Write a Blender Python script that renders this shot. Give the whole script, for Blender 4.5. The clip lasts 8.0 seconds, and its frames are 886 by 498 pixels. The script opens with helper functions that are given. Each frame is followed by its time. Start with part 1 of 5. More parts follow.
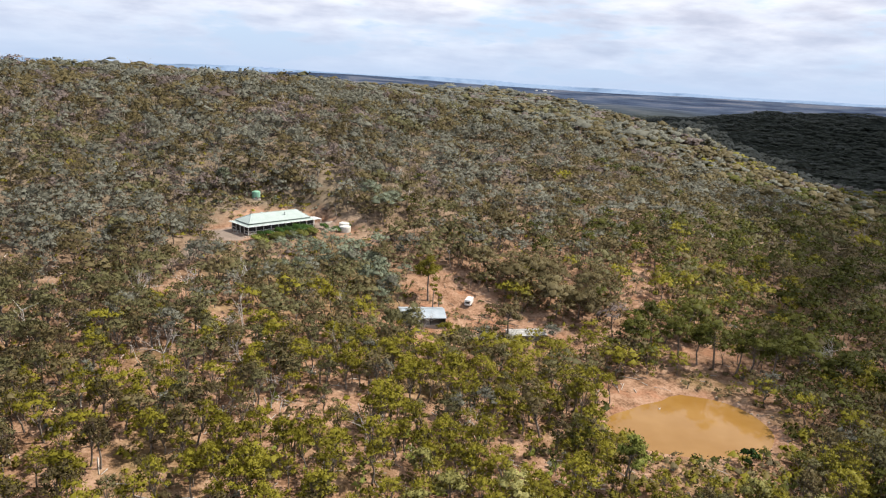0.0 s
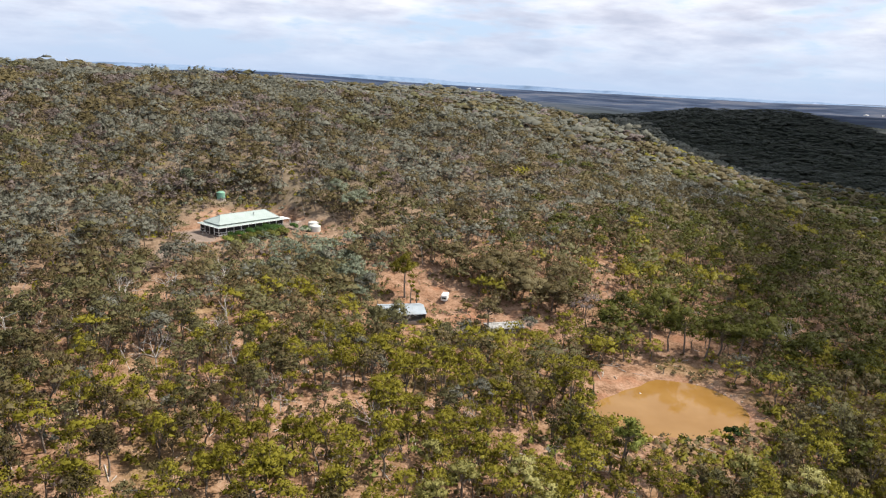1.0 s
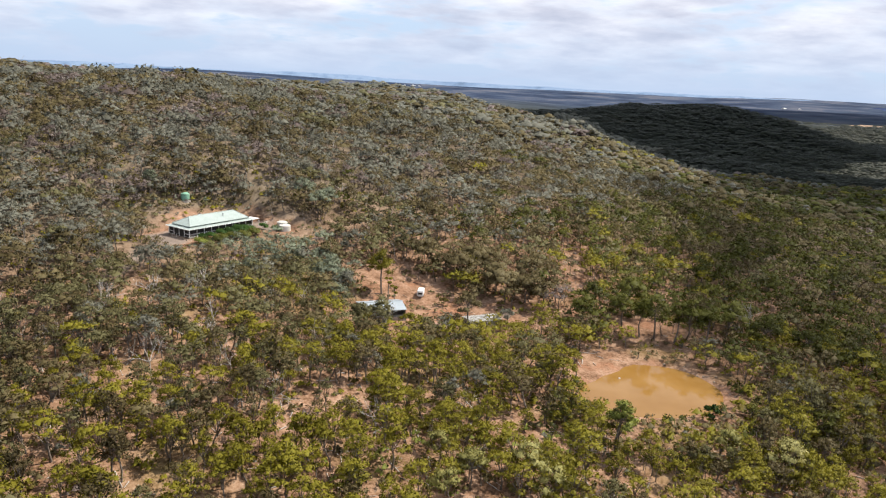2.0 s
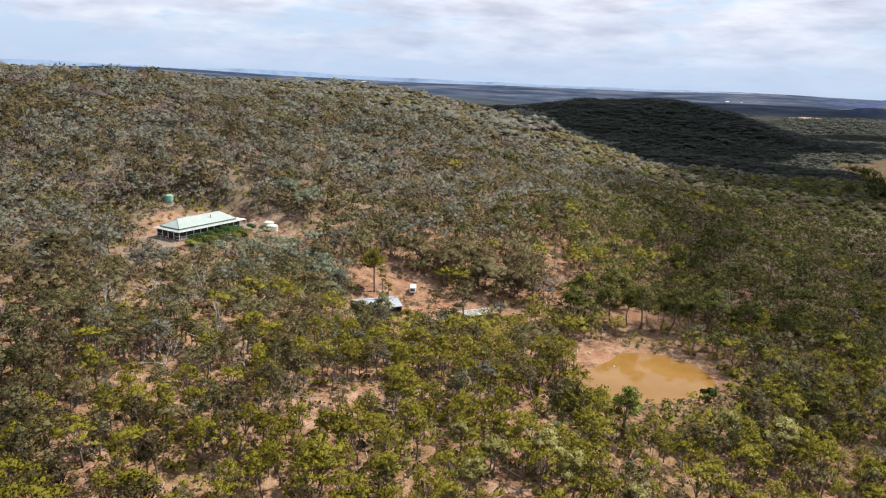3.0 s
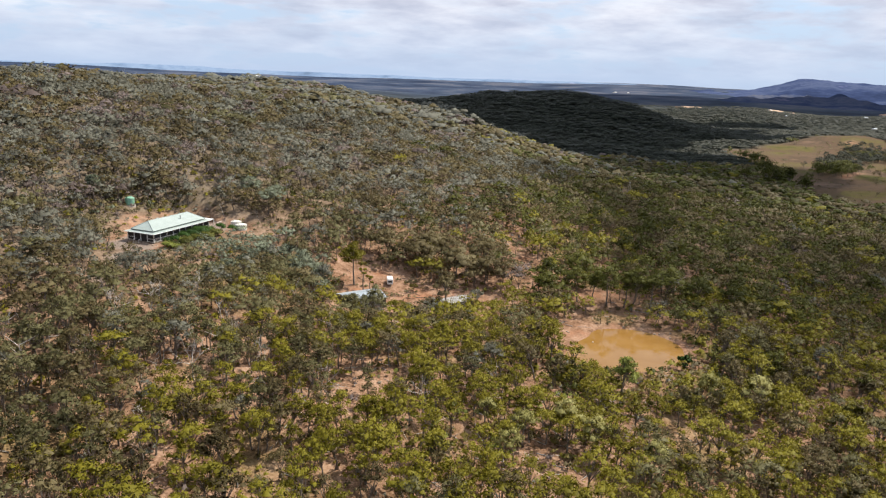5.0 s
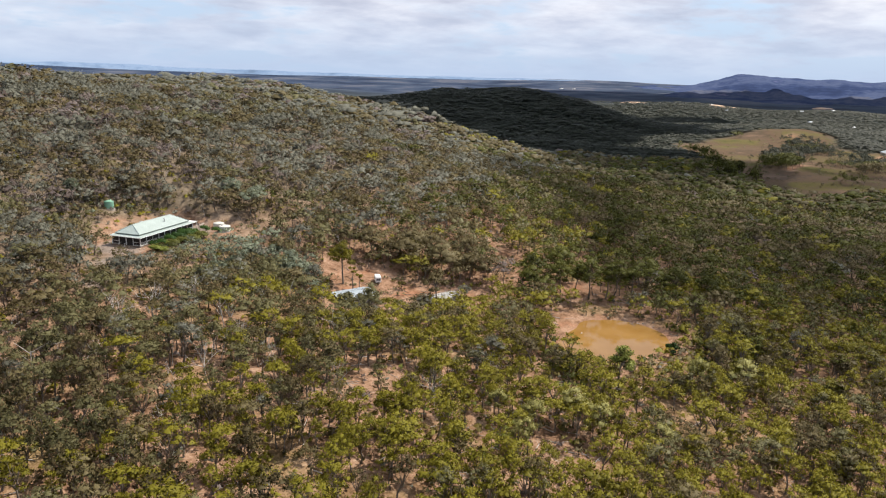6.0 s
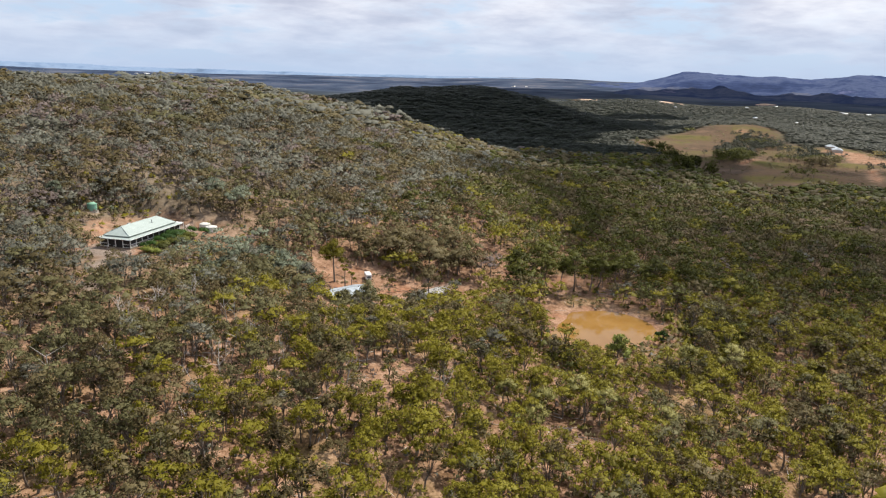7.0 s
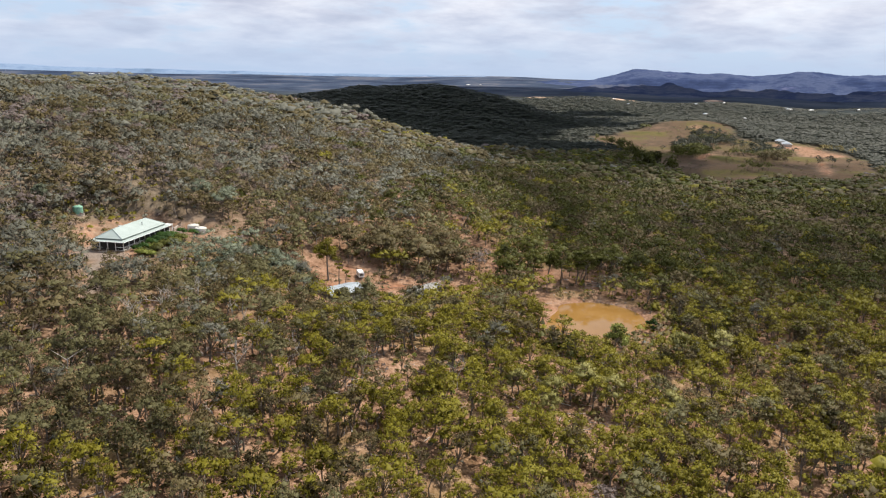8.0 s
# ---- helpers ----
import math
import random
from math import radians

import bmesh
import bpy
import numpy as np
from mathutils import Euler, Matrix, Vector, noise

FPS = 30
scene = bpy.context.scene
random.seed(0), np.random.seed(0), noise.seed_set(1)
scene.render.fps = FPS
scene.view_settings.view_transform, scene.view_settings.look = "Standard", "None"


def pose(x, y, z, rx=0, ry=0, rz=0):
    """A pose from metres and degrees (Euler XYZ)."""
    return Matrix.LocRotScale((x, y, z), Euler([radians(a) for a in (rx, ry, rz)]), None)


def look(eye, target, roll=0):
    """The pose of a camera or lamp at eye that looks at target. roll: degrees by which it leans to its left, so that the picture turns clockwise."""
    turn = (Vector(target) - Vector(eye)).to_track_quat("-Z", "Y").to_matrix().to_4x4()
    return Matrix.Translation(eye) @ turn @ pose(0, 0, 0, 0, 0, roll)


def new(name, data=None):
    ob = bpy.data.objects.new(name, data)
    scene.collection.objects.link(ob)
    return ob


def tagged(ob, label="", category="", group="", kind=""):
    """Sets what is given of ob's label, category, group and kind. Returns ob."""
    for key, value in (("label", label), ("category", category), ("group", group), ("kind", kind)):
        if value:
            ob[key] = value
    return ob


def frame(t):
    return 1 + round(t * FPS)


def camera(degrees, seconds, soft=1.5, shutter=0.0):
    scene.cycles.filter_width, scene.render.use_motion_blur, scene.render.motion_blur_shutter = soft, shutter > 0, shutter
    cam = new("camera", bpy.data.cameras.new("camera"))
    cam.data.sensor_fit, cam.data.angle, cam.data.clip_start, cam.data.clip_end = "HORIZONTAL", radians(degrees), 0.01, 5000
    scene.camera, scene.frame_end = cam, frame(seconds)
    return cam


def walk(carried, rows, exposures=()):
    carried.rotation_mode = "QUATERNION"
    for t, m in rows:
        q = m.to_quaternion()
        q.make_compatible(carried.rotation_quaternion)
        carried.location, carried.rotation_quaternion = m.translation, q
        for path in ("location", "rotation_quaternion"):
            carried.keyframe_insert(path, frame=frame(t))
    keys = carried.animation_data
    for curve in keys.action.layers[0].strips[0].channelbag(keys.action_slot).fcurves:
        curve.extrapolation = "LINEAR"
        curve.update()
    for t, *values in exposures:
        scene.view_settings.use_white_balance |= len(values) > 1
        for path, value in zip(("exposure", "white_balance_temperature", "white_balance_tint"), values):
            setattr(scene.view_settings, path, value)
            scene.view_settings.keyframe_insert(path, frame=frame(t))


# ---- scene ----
cam = camera(64.0, 8.0, soft=1.2)
PATH = [
    (0, (-2.202, 1.925, 66.809), (-2.173, 3.87, 66.341), 3.2),
    (0.5, (-7.887, 0.843, 66.467), (-7.767, 2.784, 66.002), 3.2),
    (1, (-13.395, -0.009, 66.325), (-13.185, 1.925, 65.862), 3.1),
    (1.5, (-18.793, -0.829, 66.272), (-18.494, 1.093, 65.81), 2.9),
    (2, (-24.375, -1.442, 66.204), (-23.99, 0.465, 65.741), 2.8),
    (2.2, (-26.66, -1.553, 66.215), (-26.246, 0.347, 65.75), 2.7),
    (3.3, (-39.31, -2.773, 66.859), (-38.758, -0.909, 66.389), 2.3),
    (3.5, (-41.604, -2.952, 66.891), (-41.025, -1.097, 66.419), 2.2),
    (4, (-47.45, -3.011, 66.955), (-46.804, -1.178, 66.482), 2.1),
    (4.5, (-53.342, -3.115, 67.092), (-52.629, -1.308, 66.617), 2.0),
    (4.7, (-55.74, -3.088, 67.095), (-55.0, -1.292, 66.62), 2.0),
    (5.8, (-68.519, -1.389, 67.5), (-67.639, 0.341, 67.021), 1.8),
    (6, (-70.757, -1.022, 67.556), (-69.851, 0.695, 67.077), 1.7),
    (6.5, (-76.222, -0.154, 67.552), (-75.258, 1.531, 67.073), 1.6),
    (7, (-81.773, 1.098, 67.483), (-80.755, 2.751, 67.003), 1.5),
    (7.5, (-87.283, 2.545, 67.479), (-86.213, 4.164, 66.998), 1.4),
    (8, (-92.864, 4.039, 67.426), (-91.742, 5.623, 66.945), 1.2),
]
walk(cam, [(t, look(eye, target, roll)) for t, eye, target, roll in PATH], exposures=((0.0, 0.48), (2.0, 0.45), (4.0, 0.40), (8.0, 0.34)))

# ---- sky, sun ----
SUN_AZ, SUN_EL = 76.0, 54.0          # degrees: turned from +y towards +x, and above the horizon
sun_dir = Vector((math.sin(radians(SUN_AZ)) * math.cos(radians(SUN_EL)), math.cos(radians(SUN_AZ)) * math.cos(radians(SUN_EL)), math.sin(radians(SUN_EL))))
sun_data = bpy.data.lights.new("sun", "SUN")
sun_data.energy, sun_data.angle, sun_data.color = 5.0, radians(0.55), (1.0, 0.93, 0.82)
sun_ob = new("sun", sun_data)
sun_ob.matrix_world = look(tuple(sun_dir * 900), (0, 0, 0))


def wire(nt, a, b):
    nt.links.new(a, b)


def math_node(nt, op, a, b=None):
    n = nt.nodes.new("ShaderNodeMath")
    n.operation = op
    for i, v in enumerate((a, b)):
        if v is None:
            continue
        if isinstance(v, (int, float)):
            n.inputs[i].default_value = v
        else:
            nt.links.new(v, n.inputs[i])
    return n.outputs[0]


def ramp_node(nt, fac, stops):
    n = nt.nodes.new("ShaderNodeValToRGB")
    e = n.color_ramp.elements
    while len(e) < len(stops):
        e.new(0.5)
    for el, (p, c) in zip(e, stops):
        el.position, el.color = p, (*c, 1.0)
    nt.links.new(fac, n.inputs[0])
    return n.outputs[0]


def noise_node(nt, vec, scale, detail=4.0, rough=0.55):
    n = nt.nodes.new("ShaderNodeTexNoise")
    n.inputs["Scale"].default_value, n.inputs["Detail"].default_value, n.inputs["Roughness"].default_value = scale, detail, rough
    if vec is not None:
        nt.links.new(vec, n.inputs["Vector"])
    return n.outputs["Fac"]


def mix_node(nt, fac, a, b, kind="MIX"):
    n = nt.nodes.new("ShaderNodeMix")
    n.data_type, n.blend_type = "RGBA", kind
    for sock, v in ((n.inputs[0], fac), (n.inputs[6], a), (n.inputs[7], b)):
        if isinstance(v, (int, float)):
            sock.default_value = v
        elif isinstance(v, tuple):
            sock.default_value = (*v, 1.0)
        else:
            nt.links.new(v, sock)
    return n.outputs[2]


def make_world():
    w = bpy.data.worlds.new("sky")
    scene.world = w
    w.use_nodes = True
    nt = w.node_tree
    nt.nodes.clear()
    out, bg = nt.nodes.new("ShaderNodeOutputWorld"), nt.nodes.new("ShaderNodeBackground")
    sky = nt.nodes.new("ShaderNodeTexSky")
    sky.sky_type, sky.sun_disc = "NISHITA", False
    sky.sun_elevation, sky.sun_rotation = radians(SUN_EL), radians(SUN_AZ)
    sky.air_density, sky.dust_density, sky.ozone_density = 1.0, 0.6, 1.0
    # broken cloud sheet on a flat ceiling: direction divided by its height
    tc = nt.nodes.new("ShaderNodeTexCoord")
    sep = nt.nodes.new("ShaderNodeSeparateXYZ")
    wire(nt, tc.outputs["Generated"], sep.inputs[0])
    h = math_node(nt, "ADD", math_node(nt, "MAXIMUM", sep.outputs[2], 0.0), 0.24)
    com = nt.nodes.new("ShaderNodeCombineXYZ")
    wire(nt, math_node(nt, "DIVIDE", sep.outputs[0], h), com.inputs[0])
    wire(nt, math_node(nt, "DIVIDE", sep.outputs[1], h), com.inputs[1])
    wire(nt, math_node(nt, "MULTIPLY", sep.outputs[2], 9.0), com.inputs[2])
    big = noise_node(nt, com.outputs[0], 1.25, 8.0, 0.54)
    fine = noise_node(nt, com.outputs[0], 4.2, 7.0, 0.56)
    cover = math_node(nt, "ADD", math_node(nt, "MULTIPLY", big, 0.70), math_node(nt, "MULTIPLY", fine, 0.30))
    mask = ramp_node(nt, cover, [(0.42, (0.05, 0.05, 0.05)), (0.48, (0.8, 0.8, 0.8)), (0.55, (1, 1, 1))])
    shade = ramp_node(nt, math_node(nt, "ADD", math_node(nt, "MULTIPLY", noise_node(nt, com.outputs[0], 2.2, 6.0, 0.56), 0.6), math_node(nt, "MULTIPLY", fine, 0.4)), [(0.36, (10.8, 10.9, 11.5)), (0.45, (9.0, 9.2, 10.2)), (0.54, (7.2, 7.5, 8.8)), (0.64, (5.7, 6.1, 7.5))])
    # pale veil towards the horizon
    veil = ramp_node(nt, sep.outputs[2], [(0.0, (0.9, 0.9, 0.9)), (0.03, (0.6, 0.6, 0.6)), (0.10, (0.0, 0.0, 0.0))])
    col = mix_node(nt, mask, mix_node(nt, 0.7, sky.outputs[0], (6.6, 8.6, 11.6)), shade)
    col = mix_node(nt, veil, col, (5.4, 6.7, 8.9))
    wire(nt, col, bg.inputs[0])
    bg.inputs[1].default_value = 0.074
    wire(nt, bg.outputs[0], out.inputs[0])


make_world()


# ---- the lie of the land ----
def ss(a, b, v):
    t = np.clip((v - a) / (b - a), 0, 1)
    return t * t * (3 - 2 * t)


def bump2(x, y, cx, cy, rx, ry):
    return np.exp(-((x - cx) / rx) ** 2 - ((y - cy) / ry) ** 2)


HOUSE_X, HOUSE_Y, HOUSE_Z, HOUSE_TURN = -56.2, 204.1, 18.9, 45.3
CU, SU = math.cos(radians(HOUSE_TURN)), math.sin(radians(HOUSE_TURN))


def house_uv(x, y):
    return CU * (x - HOUSE_X) + SU * (y - HOUSE_Y), -SU * (x - HOUSE_X) + CU * (y - HOUSE_Y)


def house_xy(u, v):
    return HOUSE_X + CU * u - SU * v, HOUSE_Y + SU * u + CU * v


POND = (17.8, 18.2, 16.4, 11.4, 12.2, 17.2, 16.2, 13.4, 13.0, 16.0)     # metres from the middle of the dam to its edge, every 36 degrees


def pond_p(x, y):
    """1 at the water's edge, less inside."""
    a = (np.degrees(np.arctan2(y - 135, x - 52)) % 360) / 36
    i = np.floor(a).astype(int) % 10
    k = a - np.floor(a)
    k = k * k * (3 - 2 * k)
    P = np.array(POND)
    return np.hypot(x - 52, y - 135) / (P[i] * (1 - k) + P[(i + 1) % 10] * k)


def height(x, y):
    x, y = np.asarray(x, float), np.asarray(y, float)
    s, r, R = -0.6 * x + 0.8 * y, 0.8 * x + 0.6 * y, np.hypot(x, y)
    z = 26.9 + 32.5 * np.tanh((s - 220.3) / 111.5) + 5 * np.exp(-((s - 125) / 60) ** 2)
    z = z - 23.6 * ss(151, 575, r) * np.exp(-((s - 240.6) / 177.6) ** 2) - 3.3 * ss(140, 255, r) * ss(250, 400, s) + 1.3 * bump2(x, y, -95, 435, 90, 110)
    z = z - 60 * ss(470, 900, s)
    z = z + (-9 - z) * ss(443, 569, r)
    z = z - 8 * bump2(x, y, 11.3, 179.9, 52.9, 44.9)
    z = z + 2.0 * np.sin(x / 23 + 0.7 * np.sin(y / 31)) * np.sin(y / 27 + 1) * ss(150, 300, R)
    # hill beyond the spur
    hx = np.where(x < 575, 260, 88)
    z = z + 55 * np.exp(-((x - 575) / hx) ** 2 * 0.5 - ((y - 985) / 180) ** 2 * 0.5) * ss(500, 640, R)
    z = z + 18 * bump2(x, y, 786, 631, 72, 80)
    # rolling woods, then the plain that rises slowly to the horizon
    az = np.degrees(np.arctan2(x, y))
    rim = 59 + 26 * np.exp(-((az + 5) / 9) ** 2) + 16 * np.exp(-((az - 37) / 7) ** 2)
    roll = 9 * np.sin(x / 410 + 1) * np.cos(y / 530) + 5 * np.sin(x / 190 + y / 260) + 5 * np.sin(x / 147 - y / 118 + 2 * np.sin(y / 400)) * (1 - 0.6 * ss(2400, 3600, R))
    far = -22 + roll * (1 - 0.5 * ss(3000, 4800, R)) + rim * np.clip((R - 1800) / 3100, 0, 1) ** 1.5
    z = z + (far - z) * ss(1180, 1750, R)
    z = z - 4.5 * bump2(x, y, -61, 238, 16, 12)
    # bench cut for the house
    u, v = house_uv(x, y)
    d = np.hypot(np.maximum(np.abs(u - 9) - 20, 0), np.maximum(np.abs(v - 4.8) - 9.3, 0))
    z = z + (HOUSE_Z - z) * (1 - ss(0.5, 6, d))
    # dug slope that climbs gently behind and beside the bench
    dug = HOUSE_Z + 0.42 * np.maximum(v - 13, 0) + 0.30 * np.maximum(-11 - u, 0) + 0.25 * np.maximum(u - 30, 0)
    z = z + (np.minimum(z, dug) - z) * (1 - ss(24, 36, np.abs(u - 8))) * (1 - ss(22, 40, v)) * ss(-4, 4, v)
    z = z + (17.7 - z) * (1 - ss(3.5, 8.0, np.hypot(x + 31, y - 223.5)))
    # farm dam
    p = pond_p(x, y)
    z = z + (0.9 - z) * (1 - ss(1.2, 2.7, p))
    z = np.where(p < 1.2, 0.9 - 2.0 * (1 - ss(0.72, 1.2, p)), z)
    return z


def zat(x, y):
    return float(height(x, y))


def ell(x, y, cx, cy, rx, ry, turn=0.0):
    """Below 1 inside an ellipse."""
    c, s = math.cos(radians(turn)), math.sin(radians(turn))
    dx, dy = x - cx, y - cy
    return np.hypot((c * dx + s * dy) / rx, (-s * dx + c * dy) / ry)


def wob(x, y, k=1.0):
    return 0.16 * np.sin(x / (5 * k) + 1.3 * np.sin(y / (7 * k))) + 0.12 * np.sin(y / (4 * k) + x / (9 * k))


def bare(x, y):
    """1 on open bare ground, 0 in the bush."""
    x, y = np.asarray(x, float), np.asarray(y, float)
    w = wob(x, y)
    u, v = house_uv(x, y)
    pad = np.hypot(np.maximum(np.abs(u - 13.0) - 17, 0), np.maximum(np.abs(v - 4.6) - 6.2, 0)) / 4.5
    cl = np.minimum.reduce([
        pad + w, ell(x, y, 4, 190, 13, 19, -10) + w, ell(x, y, 21, 178, 17, 8, 10) + w, ell(x, y, -4, 171, 10, 8) + w,
        ell(x, y, 40, 172, 15, 4.5, 12) + w, ell(x, y, 59, 192, 6, 13, -15) + w, ell(x, y, 70, 171, 14, 4, 5) + w,
        pond_p(x, y) / 1.12 + 0.25 * w, ell(x, y, 45, 150, 13, 6.5, 35) + w, ell(x, y, -31, 223, 6, 6) + w, ell(x, y, 692, 420, 92, 24, 41) + 2 * wob(x, y, 4), ell(x, y, 553, 326, 52, 7, 31) + wob(x, y, 4), ell(x, y, 537, 437, 46, 6, 24) + wob(x, y, 3), ell(x, y, 630, 442, 26, 6, -35) + wob(x, y, 3), ell(x, y, 752, 608, 12, 9) + wob(x, y, 3), ell(x, y, 560, 606, 18, 6, 10) + wob(x, y, 3)])
    return 1 - ss(0.85, 1.15, cl)


# corners of the brown paddock round the mound
FIELD = [(529, 589), (565, 602), (642, 636), (728, 672), (776, 668), (806, 625), (792, 580), (751, 547), (741, 504), (785, 492), (775, 451), (718, 385), (660, 338), (514, 262), (440, 285), (365, 305), (375, 345), (405, 383), (445, 436), (480, 490), (505, 540)]


def paddock(x, y):
    x, y = np.asarray(x, float), np.asarray(y, float)
    w = wob(x, y, 6)
    inside, dist = np.zeros(x.shape, bool), np.full(x.shape, 1e6)
    for (ax, ay), (bx, by) in zip(FIELD, FIELD[1:] + FIELD[:1]):
        inside ^= ((ay > y) != (by > y)) & (x < (bx - ax) * (y - ay) / (by - ay) + ax)
        k = np.clip(((x - ax) * (bx - ax) + (y - ay) * (by - ay)) / ((bx - ax) ** 2 + (by - ay) ** 2), 0, 1)
        dist = np.minimum(dist, np.hypot(x - ax - k * (bx - ax), y - ay - k * (by - ay)))
    return ss(-8, 6, np.where(inside, dist, -dist) + 18 * w)


def cut_bank(x, y):
    """Red earth of the slope cut behind the house."""
    u, v = house_uv(np.asarray(x, float), np.asarray(y, float))
    return ss(12.2, 13.8, v + 0.7 * np.sin(u / 1.7)) * (1 - ss(20.5, 23.0, v + 1.2 * np.sin(u / 3.1) + 0.7 * np.sin(u / 1.3))) * ss(-2.5, 3.0, u) * (1 - ss(28, 36, u + 0.5 * (v - 13)))


def gravel(x, y):
    """Grey gravel of the turning place beside the house, the track below it and the track past the clearing."""
    x, y = np.asarray(x, float), np.asarray(y, float)
    u, v = house_uv(x, y)
    a = np.minimum.reduce([ell(u, v, -4.2, 5.0, 4.8, 9.5), ell(x, y, -66, 187, 1.9, 14, -12), ell(x, y, 24, 178.5, 13, 2.0, 22), ell(x, y, 11, 174, 8, 2.2, 20), ell(u, v, 27.5, 1.0, 5.0, 5.5), ell(u, v, 6, 11, 17, 2.0)])
    return 0.85 * (1 - ss(0.75, 1.1, a + 0.5 * wob(x, y)))


def scrubby(x, y):
    """1 where dry grass and scrub cover the ground of the slopes, 0 on the bare litter of the flat."""
    x, y = np.asarray(x, float), np.asarray(y, float)
    return 0.9 * ss(150, 225, -0.6 * x + 0.8 * y + 10 * wob(x, y, 3)) + 0.85 * ss(190, 300, 0.8 * x + 0.6 * y) * (1 - ss(150, 225, -0.6 * x + 0.8 * y))


# ---- materials ----
def mat(name, build):
    m = bpy.data.materials.new(name)
    m.use_nodes = True
    nt = m.node_tree
    bsdf = nt.nodes["Principled BSDF"]
    build(nt, bsdf)
    return m


def coords(nt, kind="Object"):
    return nt.nodes.new("ShaderNodeTexCoord").outputs[kind]


def world_pos(nt):
    return nt.nodes.new("ShaderNodeNewGeometry").outputs["Position"]


def bump_to(nt, bsdf, fac, strength, dist):
    b = nt.nodes.new("ShaderNodeBump")
    b.inputs["Strength"].default_value, b.inputs["Distance"].default_value = strength, dist
    nt.links.new(fac, b.inputs["Height"])
    nt.links.new(b.outputs[0], bsdf.inputs["Normal"])


def plain(name, c1, c2, scale, rough=0.7, metal=0.0, bump=0.0, dist=0.02):
    """A two-tone worn surface: broad stains and fine grain."""
    def build(nt, bsdf):
        p = coords(nt)
        f = math_node(nt, "ADD", math_node(nt, "MULTIPLY", noise_node(nt, p, scale, 5), 0.65), math_node(nt, "MULTIPLY", noise_node(nt, p, scale * 9, 3), 0.35))
        nt.links.new(ramp_node(nt, f, [(0.32, c1), (0.68, c2)]), bsdf.inputs["Base Color"])
        bsdf.inputs["Roughness"].default_value, bsdf.inputs["Metallic"].default_value = rough, metal
        if bump:
            bump_to(nt, bsdf, f, bump, dist)
    return mat(name, build)


def leaf_mat(name, dark, mid, light, tip, vary=0.5):
    """Foliage: its tone changes from tree to tree, from leaf bunch to leaf bunch, and from stand to stand."""
    dark, mid, light, tip = (tuple(v * 1.17 for v in c) for c in (dark, mid, light, tuple(a * 0.6 + b * 0.4 for a, b in zip(light, tip))))

    def build(nt, bsdf):
        at = nt.nodes.new("ShaderNodeAttribute")
        at.attribute_name = "tone"
        oi = nt.nodes.new("ShaderNodeObjectInfo")
        geo = nt.nodes.new("ShaderNodeNewGeometry")
        tree = math_node(nt, "FRACT", math_node(nt, "ADD", at.outputs["Fac"], oi.outputs["Random"]))
        stand = noise_node(nt, geo.outputs["Position"], 0.018, 3)
        f = math_node(nt, "ADD", math_node(nt, "ADD", math_node(nt, "MULTIPLY", tree, vary), 0.37 - 0.5 * vary), math_node(nt, "MULTIPLY", geo.outputs["Random Per Island"], 0.07))
        f = math_node(nt, "ADD", f, math_node(nt, "MULTIPLY", stand, 0.24))
        grain = noise_node(nt, geo.outputs["Position"], 1.1, 4, 0.6)
        f = math_node(nt, "ADD", f, math_node(nt, "MULTIPLY", math_node(nt, "SUBTRACT", grain, 0.5), 0.38))
        col = ramp_node(nt, f, [(0.15, tuple(v * 0.8 for v in dark)), (0.50, mid), (0.82, light), (1.0, tip)])
        nt.links.new(col, bsdf.inputs["Base Color"])
        bump_to(nt, bsdf, grain, 0.35, 0.3)
        bsdf.inputs["Roughness"].default_value = 0.55
        bsdf.inputs["Specular IOR Level"].default_value = 0.14
        tr = nt.nodes.new("ShaderNodeBsdfTranslucent")
        nt.links.new(col, tr.inputs[0])
        mx = nt.nodes.new("ShaderNodeMixShader")
        mx.inputs[0].default_value = 0.40
        nt.links.new(bsdf.outputs[0], mx.inputs[1])
        nt.links.new(tr.outputs[0], mx.inputs[2])
        nt.links.new(mx.outputs[0], nt.nodes["Material Output"].inputs[0])
    return mat(name, build)


